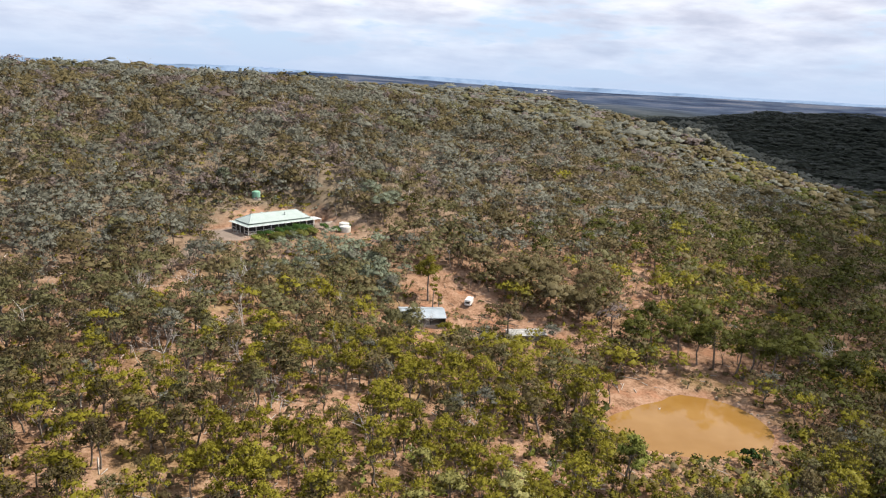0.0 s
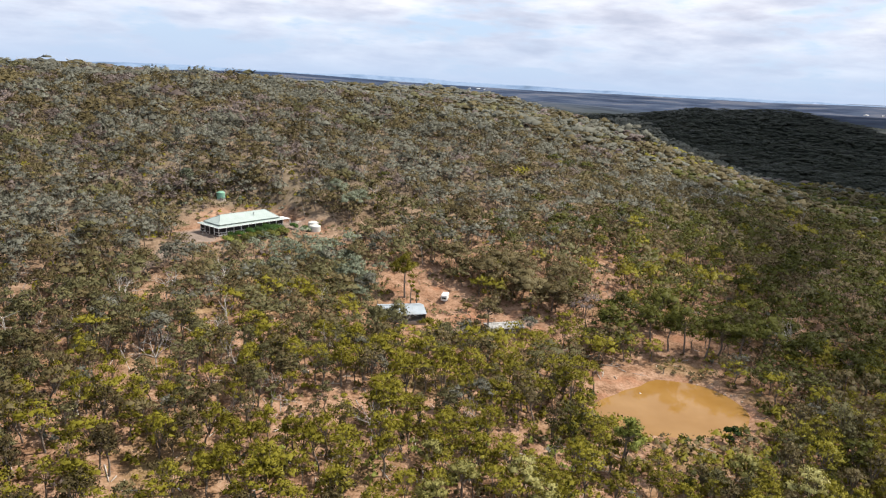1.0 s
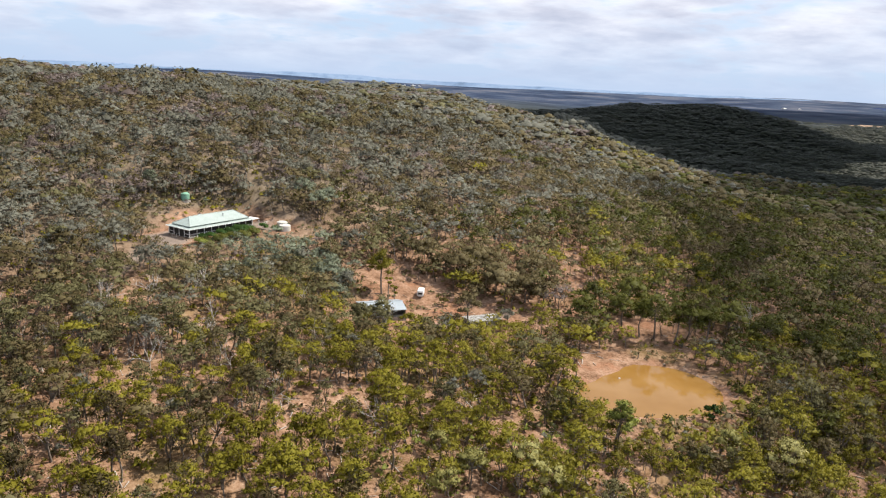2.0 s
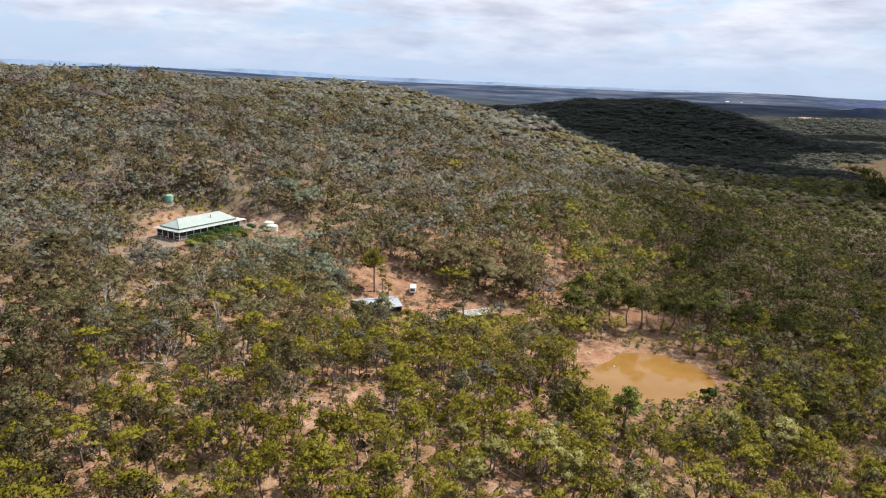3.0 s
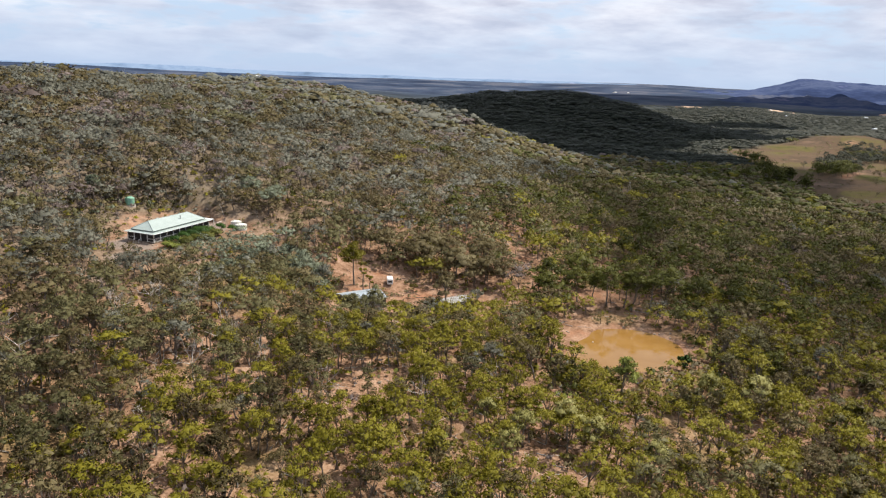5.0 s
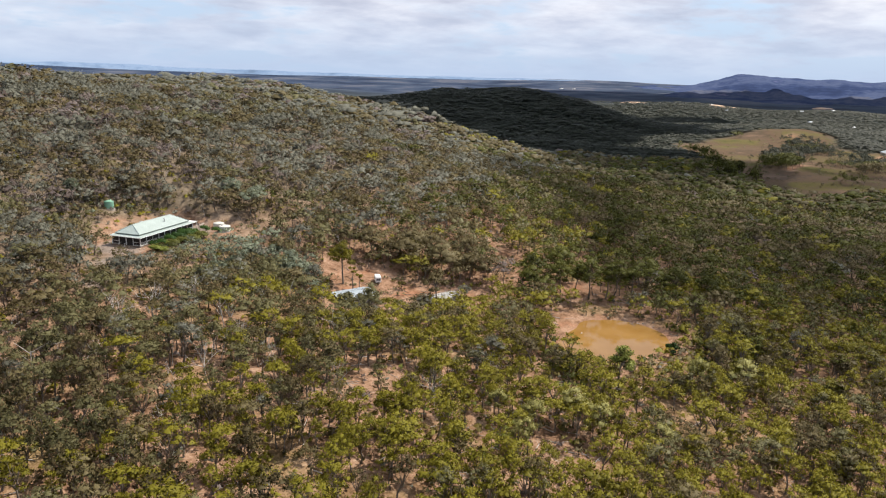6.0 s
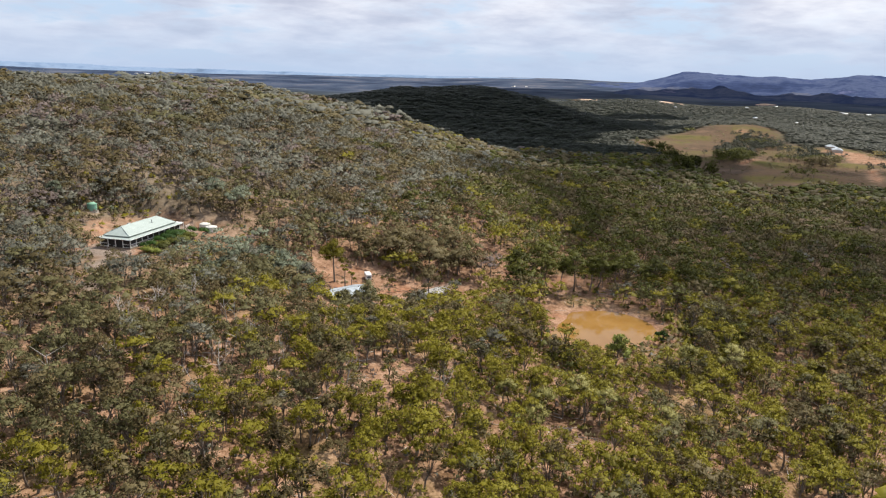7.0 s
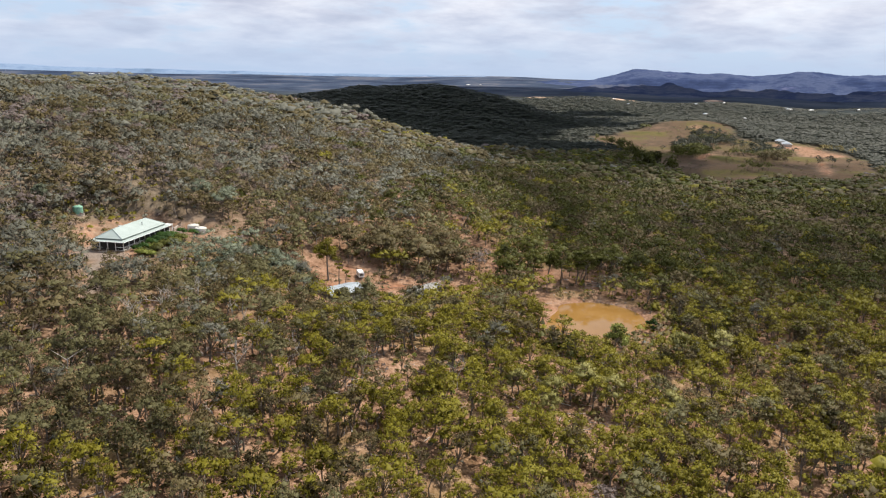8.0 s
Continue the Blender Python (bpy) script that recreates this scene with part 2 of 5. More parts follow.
LEAF = {
    "olive": leaf_mat("olive_leaves", (0.124, 0.108, 0.012), (0.192, 0.170, 0.018), (0.224, 0.200, 0.025), (0.25, 0.226, 0.045)),
    "grey": leaf_mat("grey_gum_leaves", (0.118, 0.114, 0.086), (0.156, 0.155, 0.120), (0.196, 0.197, 0.156), (0.25, 0.25, 0.205)),
    "dry": leaf_mat("dry_brown_leaves", (0.066, 0.051, 0.022), (0.122, 0.097, 0.044), (0.172, 0.141, 0.068), (0.23, 0.19, 0.10)),
    "khaki": leaf_mat("khaki_leaves", (0.076, 0.070, 0.030), (0.130, 0.120, 0.054), (0.172, 0.160, 0.076), (0.22, 0.20, 0.09)),
    "mauve": leaf_mat("bare_twiggy_scrub", (0.118, 0.090, 0.079), (0.165, 0.130, 0.116), (0.210, 0.170, 0.154), (0.26, 0.22, 0.20)),
    "gold": leaf_mat("yellow_scrub_leaves", (0.085, 0.065, 0.016), (0.145, 0.115, 0.030), (0.19, 0.155, 0.045), (0.24, 0.20, 0.07)),
    # far hill's cloud shade is partly put into this darker leaf colour
    "far": leaf_mat("far_grey_green_shaded_leaves", (0.019, 0.023, 0.014), (0.029, 0.034, 0.022), (0.040, 0.045, 0.030), (0.052, 0.057, 0.040), 0.45),
    "deep": leaf_mat("deep_green_leaves", (0.036, 0.041, 0.008), (0.072, 0.076, 0.013), (0.112, 0.113, 0.022), (0.16, 0.16, 0.05)),
    "sage": leaf_mat("sage_leaves", (0.104, 0.120, 0.080), (0.168, 0.190, 0.130), (0.23, 0.255, 0.180), (0.31, 0.34, 0.28)),
    "cream": leaf_mat("flowering_gum_leaves", (0.18, 0.17, 0.050), (0.30, 0.28, 0.095), (0.40, 0.37, 0.155), (0.47, 0.44, 0.22)),
    "fresh": leaf_mat("fresh_green_leaves", (0.100, 0.112, 0.020), (0.170, 0.190, 0.036), (0.23, 0.25, 0.060), (0.28, 0.29, 0.10)),
    "garden": leaf_mat("garden_leaves", (0.020, 0.045, 0.008), (0.035, 0.075, 0.012), (0.06, 0.11, 0.02), (0.09, 0.14, 0.03)),
}
BARK = plain("grey_brown_bark", (0.08, 0.062, 0.05), (0.24, 0.20, 0.165), 3.0, 0.9, 0, 0.3)
DEADWOOD = plain("bleached_dead_wood", (0.30, 0.27, 0.24), (0.55, 0.51, 0.46), 3.0, 0.85, 0, 0.3)


def ground_build(nt, bsdf):
    p = world_pos(nt)
    ma = nt.nodes.new("ShaderNodeAttribute")
    ma.attribute_name = "cover"
    sep = nt.nodes.new("ShaderNodeSeparateColor")
    nt.links.new(ma.outputs["Color"], sep.inputs[0])
    broad, midn, fine = noise_node(nt, p, 0.035, 4), noise_node(nt, p, 0.25, 5, 0.65), noise_node(nt, p, 1.6, 5, 0.7)
    f = math_node(nt, "ADD", math_node(nt, "MULTIPLY", midn, 0.5), math_node(nt, "MULTIPLY", fine, 0.5))
    litter = ramp_node(nt, f, [(0.35, (0.060, 0.038, 0.023)), (0.44, (0.165, 0.092, 0.054)), (0.53, (0.290, 0.176, 0.114)), (0.67, (0.42, 0.29, 0.205))])
    grass = ramp_node(nt, f, [(0.35, (0.10, 0.075, 0.025)), (0.65, (0.25, 0.19, 0.075))])
    bush = mix_node(nt, ramp_node(nt, broad, [(0.52, (0, 0, 0)), (0.66, (0.6, 0.6, 0.6))]), litter, grass)
    speck = ramp_node(nt, noise_node(nt, p, 0.14, 6, 0.7), [(0.36, (0, 0, 0)), (0.50, (0.96, 0.96, 0.96))])
    dirt = ramp_node(nt, f, [(0.30, (0.165, 0.076, 0.042)), (0.45, (0.26, 0.126, 0.072)), (0.58, (0.335, 0.178, 0.107)), (0.75, (0.40, 0.255, 0.17))])
    pad = ramp_node(nt, math_node(nt, "ADD", math_node(nt, "MULTIPLY", noise_node(nt, p, 0.016, 3, 0.5), 0.62), math_node(nt, "MULTIPLY", noise_node(nt, p, 0.11, 5, 0.75), 0.38)), [(0.36, (0.072, 0.070, 0.022)), (0.43, (0.116, 0.094, 0.034)), (0.48, (0.100, 0.073, 0.040)), (0.54, (0.118, 0.076, 0.048)), (0.59, (0.078, 0.056, 0.036)), (0.66, (0.150, 0.098, 0.066))])
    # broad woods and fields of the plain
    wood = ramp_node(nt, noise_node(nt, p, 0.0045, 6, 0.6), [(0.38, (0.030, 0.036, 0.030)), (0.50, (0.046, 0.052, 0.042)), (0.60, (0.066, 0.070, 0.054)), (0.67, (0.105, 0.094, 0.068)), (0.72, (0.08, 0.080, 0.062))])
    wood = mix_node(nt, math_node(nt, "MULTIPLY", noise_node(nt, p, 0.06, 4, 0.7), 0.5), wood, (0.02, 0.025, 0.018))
    # distance haze painted into the plain's base colour as blue, stronger with range
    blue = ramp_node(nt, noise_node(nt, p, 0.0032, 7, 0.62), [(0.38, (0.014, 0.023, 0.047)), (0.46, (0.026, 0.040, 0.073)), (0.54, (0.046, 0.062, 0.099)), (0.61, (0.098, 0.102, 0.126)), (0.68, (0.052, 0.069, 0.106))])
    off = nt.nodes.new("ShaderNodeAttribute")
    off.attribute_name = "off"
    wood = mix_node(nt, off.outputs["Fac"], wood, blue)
    cut = nt.nodes.new("ShaderNodeAttribute")
    cut.attribute_name = "cut"
    red = ramp_node(nt, f, [(0.3, (0.24, 0.122, 0.072)), (0.5, (0.345, 0.198, 0.128)), (0.7, (0.44, 0.31, 0.215))])
    grit = ramp_node(nt, f, [(0.3, (0.14, 0.117, 0.100)), (0.7, (0.27, 0.226, 0.192))])
    scr = nt.nodes.new("ShaderNodeAttribute")
    scr.attribute_name = "scrub"
    dry = ramp_node(nt, f, [(0.34, (0.075, 0.058, 0.038)), (0.46, (0.132, 0.105, 0.074)), (0.56, (0.184, 0.147, 0.105)), (0.70, (0.25, 0.205, 0.150))])
    bush = mix_node(nt, scr.outputs["Fac"], bush, dry)
    dirt = mix_node(nt, speck, dirt, litter)
    c = mix_node(nt, sep.outputs[0], bush, dirt)
    c = mix_node(nt, math_node(nt, "MULTIPLY", cut.outputs["Fac"], math_node(nt, "SUBTRACT", 1.0, math_node(nt, "MULTIPLY", speck, 0.65))), c, red)
    c = mix_node(nt, ma.outputs["Alpha"], c, grit)
    c = mix_node(nt, sep.outputs[1], c, pad)
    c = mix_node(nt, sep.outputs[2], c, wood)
    nt.links.new(c, bsdf.inputs["Base Color"])
    bsdf.inputs["Roughness"].default_value = 0.95
    bsdf.inputs["Specular IOR Level"].default_value = 0.05
    bump_to(nt, bsdf, f, 0.5, 0.25)


GROUND = mat("bush_ground", ground_build)


def water_build(nt, bsdf):
    p = world_pos(nt)
    nt.links.new(ramp_node(nt, noise_node(nt, p, 0.09, 3), [(0.35, (0.225, 0.116, 0.028)), (0.65, (0.270, 0.150, 0.048))]), bsdf.inputs["Base Color"])
    bsdf.inputs["Roughness"].default_value = 0.05
    bsdf.inputs["IOR"].default_value = 1.33
    bump_to(nt, bsdf, noise_node(nt, p, 1.2, 4), 0.04, 0.03)


WATER = mat("muddy_water", water_build)


# ---- ground: one sheet to the horizon ----
def axis(mid, n, near, total):
    """Sample places, close together round mid and wide apart far off."""
    k = np.linspace(-1, 1, n)
    b = 6.2
    v = np.sinh(b * k) / np.sinh(b)
    return mid + near * k + (total - near) * v


def make_ground():
    n = 350
    gx, gy = axis(10, n, 330, 4950), axis(185, n, 330, 4950)
    X, Y = np.meshgrid(gx, gy)
    Z = height(X, Y)
    co = np.stack([X, Y, Z], -1).reshape(-1, 3)
    i = np.arange(n * n).reshape(n, n)
    f = np.stack([i[:-1, :-1], i[:-1, 1:], i[1:, 1:], i[1:, :-1]], -1).reshape(-1, 4)
    me = bpy.data.meshes.new("ground")
    me.vertices.add(len(co))
    me.vertices.foreach_set("co", co.ravel())
    me.loops.add(f.size)
    me.loops.foreach_set("vertex_index", f.ravel().astype(np.int32))
    me.polygons.add(len(f))
    me.polygons.foreach_set("loop_start", np.arange(0, f.size, 4, dtype=np.int32))
    me.polygons.foreach_set("use_smooth", np.ones(len(f), bool))
    x, y = co[:, 0], co[:, 1]
    R = np.hypot(x, y)
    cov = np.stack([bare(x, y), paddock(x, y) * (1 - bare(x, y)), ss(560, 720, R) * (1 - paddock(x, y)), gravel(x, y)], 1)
    at = me.attributes.new("cover", "FLOAT_COLOR", "POINT")
    at.data.foreach_set("color", cov.astype(np.float32).ravel())
    at = me.attributes.new("scrub", "FLOAT", "POINT")
    at.data.foreach_set("value", scrubby(x, y).astype(np.float32))
    at = me.attributes.new("cut", "FLOAT", "POINT")
    at.data.foreach_set("value", cut_bank(x, y).astype(np.float32))
    # how much painted haze blue the ground takes, by range
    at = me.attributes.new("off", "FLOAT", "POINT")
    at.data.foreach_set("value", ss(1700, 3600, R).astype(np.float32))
    me.update(calc_edges=True)
    me.materials.append(GROUND)
    ob = new("ground", me)
    tagged(ob, "hilly bush ground of pinkish bare dirt and leaf litter", "ground", kind="structure")


make_ground()


def raw_mesh(name, co, tri, mats, idx=None, tone=None, smooth=False, nrm=None):
    me = bpy.data.meshes.new(name)
    me.vertices.add(len(co))
    me.vertices.foreach_set("co", np.asarray(co, np.float32).ravel())
    me.loops.add(tri.size)
    me.loops.foreach_set("vertex_index", tri.ravel().astype(np.int32))
    me.polygons.add(len(tri))
    me.polygons.foreach_set("loop_start", np.arange(0, tri.size, 3, dtype=np.int32))
    if idx is not None:
        me.polygons.foreach_set("material_index", idx.astype(np.int32))
    if smooth:
        me.polygons.foreach_set("use_smooth", np.ones(len(tri), bool))
    if tone is not None:
        at = me.attributes.new("tone", "FLOAT", "POINT")
        at.data.foreach_set("value", tone.astype(np.float32))
    if nrm is not None:                     # soft foliage: leaves take the turn of the tuft that they sit on
        at = me.attributes.new("custom_normal", "FLOAT_VECTOR", "POINT")
        at.data.foreach_set("vector", np.asarray(nrm, np.float32).ravel())
    me.update(calc_edges=True)
    for m in mats:
        me.materials.append(m)
    return me


def make_water():
    a = np.linspace(0, 2 * math.pi, 97)[:-1]
    rim = np.stack([52 + 20.8 * np.cos(a), 135 + 19.4 * np.sin(a), np.zeros(96)], 1)
    co = np.vstack([rim, [[52, 135, 0.0]], rim - [0, 0, 1.2]])
    t = [(i, (i + 1) % 96, 96) for i in range(96)]
    ob = new("water", raw_mesh("water", co, np.array(t), [WATER]))
    tagged(ob, "muddy ochre water of a small farm dam", "pond", kind="structure")


make_water()

# ---- trees ----
rng = np.random.default_rng(7)


def tube(p0, p1, r0, r1, sides):
    """A tapered limb between two places, as vertices and triangles."""
    p0, p1 = np.array(p0, float), np.array(p1, float)
    d = p1 - p0
    d /= np.linalg.norm(d) + 1e-9
    a = np.cross(d, [0.3, 1, 0.2])
    a /= np.linalg.norm(a)
    b = np.cross(d, a)
    th = np.arange(sides) * 2 * math.pi / sides
    ring = np.cos(th)[:, None] * a + np.sin(th)[:, None] * b
    co = np.vstack([p0 + r0 * ring, p1 + r1 * ring])
    t = []
    for i in range(sides):
        j = (i + 1) % sides
        t += [(i, j, sides + j), (i, sides + j, sides + i)]
    return co, np.array(t)


def join(parts):
    """Joins bodies of vertices, triangles and, where they have them, normals."""
    n, tr = 0, []
    for b in parts:
        tr.append(b[1] + n)
        n += len(b[0])
    cols = [np.vstack([b[k] for b in parts]) for k in range(len(parts[0])) if k != 1]
    return (cols[0], np.vstack(tr), *cols[1:])


def unit(v):
    return v / (np.linalg.norm(v, axis=-1, keepdims=True) + 1e-9)


def with_normals(co, tri):
    """Adds smooth vertex normals to a body."""
    f = np.cross(co[tri[:, 1]] - co[tri[:, 0]], co[tri[:, 2]] - co[tri[:, 0]])
    n = np.zeros_like(co)
    for k in range(3):
        np.add.at(n, tri[:, k], f)
    return co, tri, unit(n)


def tuft(c, r, per, size, sides, flat, heart, spread, fill=0.5):
    """A leaf bunch: loose hanging leaves all through it, round an uneven heart of denser foliage."""
    th = (np.arange(sides) + rng.uniform(0, 1)) * 2 * math.pi / sides
    o = math.pi / sides
    cap = np.vstack([np.stack([np.cos(th), np.sin(th), np.full(sides, -0.45)], 1), np.stack([0.75 * np.cos(th + o), 0.75 * np.sin(th + o), np.full(sides, 0.5)], 1), [[0, 0, 0.95]]])
    cap = cap * rng.uniform(0.7, 1.25, (len(cap), 1)) + rng.normal(size=cap.shape) * 0.12
    i = np.arange(sides)
    j = (i + 1) % sides
    tri = np.vstack([np.stack([i, j, sides + i], 1), np.stack([j, sides + j, sides + i], 1), np.stack([sides + i, sides + j, np.full(sides, 2 * sides)], 1)])
    if sides < 4:                           # far off: a plain three-sided heart
        cap, tri = np.vstack([cap[:sides], cap[-1:]]), np.stack([i, j, np.full(sides, sides)], 1)
    co = c + cap * [r * fill, r * fill, r * fill * flat]
    m = len(co)
    d = rng.normal(size=(per, 3))
    d[:, 2] = d[:, 2] * 0.85 + 0.3
    d = unit(d)
    pos = c + d * r * rng.uniform(0.5, 1.15, (per, 1)) * [1, 1, flat]
    a = unit(rng.normal(size=(per, 3)))
    b = unit(np.cross(a, rng.normal(size=(per, 3))))
    k = size * rng.uniform(0.6, 1.4, (per, 1))
    w = k * rng.uniform(0.35, 0.7, (per, 1))
    leaf = np.stack([pos + a * k, pos - a * k * 0.6 + b * w, pos - a * k * 0.6 - b * w], 1).reshape(-1, 3)
    tri = np.vstack([tri, np.arange(len(leaf)).reshape(-1, 3) + len(co)])
    co = np.vstack([co, leaf])
    n = unit((co - c) / [r, r, r * flat]) * 0.45 + (co - heart) / spread * 0.30 + [0, 0, 0.62]
    n[m:] += np.repeat(rng.normal(size=(per, 3)) * 0.14, 3, 0)
    return co, tri, unit(n)


def gum(tall, spread, clumps, per, size, sides, limbs, rise=0.5, deep=0.12, cap=4, flat=0.5, clump=(0.27, 0.43), drop=0.30, fill=0.5):
    """A gum tree: leaning trunk, rising limbs, umbrella of leaf bunches. Returns wood and leaves."""
    lean = rng.normal(size=2) * 0.05 * tall
    fork = np.array([lean[0], lean[1], tall * rise * rng.uniform(0.8, 1.1)])
    cen, rad = [], []
    for i in range(clumps):
        a = i * 2.4 + rng.uniform(-0.4, 0.4)
        q = math.sqrt((i + 0.4) / clumps)
        rr = spread * q * rng.uniform(0.72, 1.08)
        z = tall * (0.94 - drop * q ** 2) - rng.uniform(0, deep) * tall
        cen.append(np.array([lean[0] * 1.4 + rr * math.cos(a), lean[1] * 1.4 + rr * math.sin(a), z]))
        rad.append(spread * rng.uniform(*clump))
    wood = []
    if sides:
        r0 = 0.018 * tall
        mid = fork * 0.5 + np.array([*rng.normal(size=2) * 0.03 * tall, 0])
        wood = [tube((0, 0, -0.4), mid, r0 * 1.25, r0 * 0.9, sides), tube(mid, fork, r0 * 0.9, r0 * 0.7, sides)]
        for c in cen[:limbs]:
            wood.append(tube(fork - [0, 0, 0.1 * tall * rng.uniform(0, 1)], c - [0, 0, 0.1], r0 * 0.5, r0 * 0.15, 3))
    heart = np.array([lean[0] * 1.4, lean[1] * 1.4, tall * 0.6])
    leaves = join([tuft(c, r, per, size, cap, flat, heart, spread, fill) for c, r in zip(cen, rad)])
    return (with_normals(*join(wood)) if wood else None), leaves


def templates(count, **kw):
    res = []
    for i in range(count):
        k = dict(kw)
        k["tall"] = kw["tall"] * rng.uniform(0.88, 1.12)
        k["spread"] = kw["spread"] * rng.uniform(0.82, 1.18)
        res.append(gum(**k))
    return res


NEAR = templates(12, tall=8.2, spread=2.3, clumps=14, per=45, size=0.18, sides=5, limbs=10, rise=0.40, deep=0.20, cap=3, flat=0.55, clump=(0.28, 0.46), fill=0.6)
MID = templates(12, tall=7.6, spread=3.05, clumps=11, per=29, size=0.25, sides=3, limbs=4, rise=0.3, deep=0.28, cap=3, flat=0.55, clump=(0.31, 0.49), fill=0.60)
MORE = templates(12, tall=7.4, spread=3.15, clumps=9, per=20, size=0.31, sides=3, limbs=2, rise=0.3, deep=0.30, cap=3, flat=0.6, clump=(0.33, 0.51), fill=0.65)
FAR = templates(10, tall=6.9, spread=3.1, clumps=7, per=16, size=0.37, sides=3, limbs=0, rise=0.3, deep=0.30, cap=3, flat=0.72, clump=(0.38, 0.56), fill=0.62)
FARTHER = templates(10, tall=6.8, spread=3.1, clumps=4, per=7, size=0.55, sides=0, limbs=0, deep=0.28, flat=0.62, clump=(0.52, 0.75), fill=0.85)
TINY = templates(8, tall=6.5, spread=3.4, clumps=3, per=2, size=0.7, sides=0, limbs=0, deep=0.10, cap=3, flat=0.42, clump=(0.6, 0.85), drop=0.16, fill=1.0)


def low_shrub(n, wide, radii, per, size):
    cen = [np.array([rng.normal() * wide, rng.normal() * wide, 0.4 + 0.35 * rng.random()]) for _ in range(n)]
    return None, join([tuft(c, r, per, size, 3, 0.75, np.zeros(3), 1.2, 0.7) for c, r in zip(cen, radii)])


SHRUB = [low_shrub(3, 0.5, (0.75, 0.65, 0.55), 9, 0.2) for _ in range(6)]


def smooth_noise(x, y, k):
    return 0.5 + 0.25 * (np.sin(x / k + 1.7 * np.sin(y / (1.3 * k) + 0.5)) + np.sin(y / (0.8 * k) + 1.3 * np.sin(x / (1.1 * k))))


def scatter(step, x0, x1, y0, y1, keep):
    """Jittered planting over a stretch of the plan."""
    gx, gy = np.meshgrid(np.arange(x0, x1, step), np.arange(y0, y1, step))
    x = gx.ravel() + rng.uniform(-0.48, 0.48, gx.size) * step
    y = gy.ravel() + rng.uniform(-0.48, 0.48, gx.size) * step
    ok = keep(x, y)
    return x[ok], y[ok]


def path_dist(x, y):
    return np.hypot(x - np.clip(x, -92, -2), y)


def wedge(x, y):
    """The stretch of country that lies ahead of the flight."""
    return (x > -28 - 0.63 * y) & (x + 85 < 2.62 * y) & (y > 48)


def ahead(x, y):
    """The stretch of bush that begins in front of the flight."""
    return (y + 0.37 * x > 44) & (y > 50)


def species(x, y):
    s, r = -0.6 * x + 0.8 * y, 0.8 * x + 0.6 * y
    n1, n2 = smooth_noise(x, y, 17), smooth_noise(x + 300, y - 90, 29)
    hill = ss(130, 215, s) * (1 - 0.6 * ss(300, 430, r) * (1 - ss(260, 330, s)))
    grey = 0.012 + 0.53 * hill * (0.4 + 1.1 * n1)
    grey = np.maximum(grey, 0.7 * (1 - ss(0.6, 1.2, ell(x, y, -32, 204, 24, 12, 40))))
    dry = 0.19 + 0.20 * ss(120, 190, s) * (0.4 + n2) + 0.16 * ss(170, 260, r) * (1 - ss(200, 280, s))
    mauve = 0.003 + 0.88 * ss(200, 270, s) * n2 * (1 - 0.8 * ss(110, 300, r))
    q = rng.random(len(x))
    khaki = rng.random(len(x)) < 0.18 + 0.815 * ss(105, 170, s) * (1 - 0.55 * ss(170, 300, r) * (1 - ss(230, 300, s)))
    # valley stand: greener leaf, also darkened in colour for the valley's cloud shade
    deep = (rng.random(len(x)) < 0.88 * ss(120, 230, r) * (1 - ss(205, 275, s)))
    sage = (rng.random(len(x)) < 0.8 * (1 - ss(0.7, 1.3, np.minimum(ell(x, y, -32, 204, 24, 12, 40), ell(x, y, -14, 186, 9, 14)))))
    kind = np.where(q < grey, 1, np.where(q < grey + dry, 2, np.where(q < grey + dry + mauve, 3, np.where(khaki, 4, 0))))
    deep |= (rng.random(len(x)) < 0.8) & (ell(x, y, 88, 176, 48, 20, 15) < 1)
    brown = (rng.random(len(x)) < 0.65) & (ell(x, y, 33, 199, 24, 17, -35) < 1)
    kind = np.where(brown, 2, kind)
    kind = np.where((rng.random(len(x)) < 0.85) & (ell(x, y, 2, 102, 34, 18) < 1), 0, kind)      # young olive trees of the open stand
    return np.where(sage & (kind < 4), 6, np.where(deep & ((kind == 0) | (kind == 4)), 5, kind))


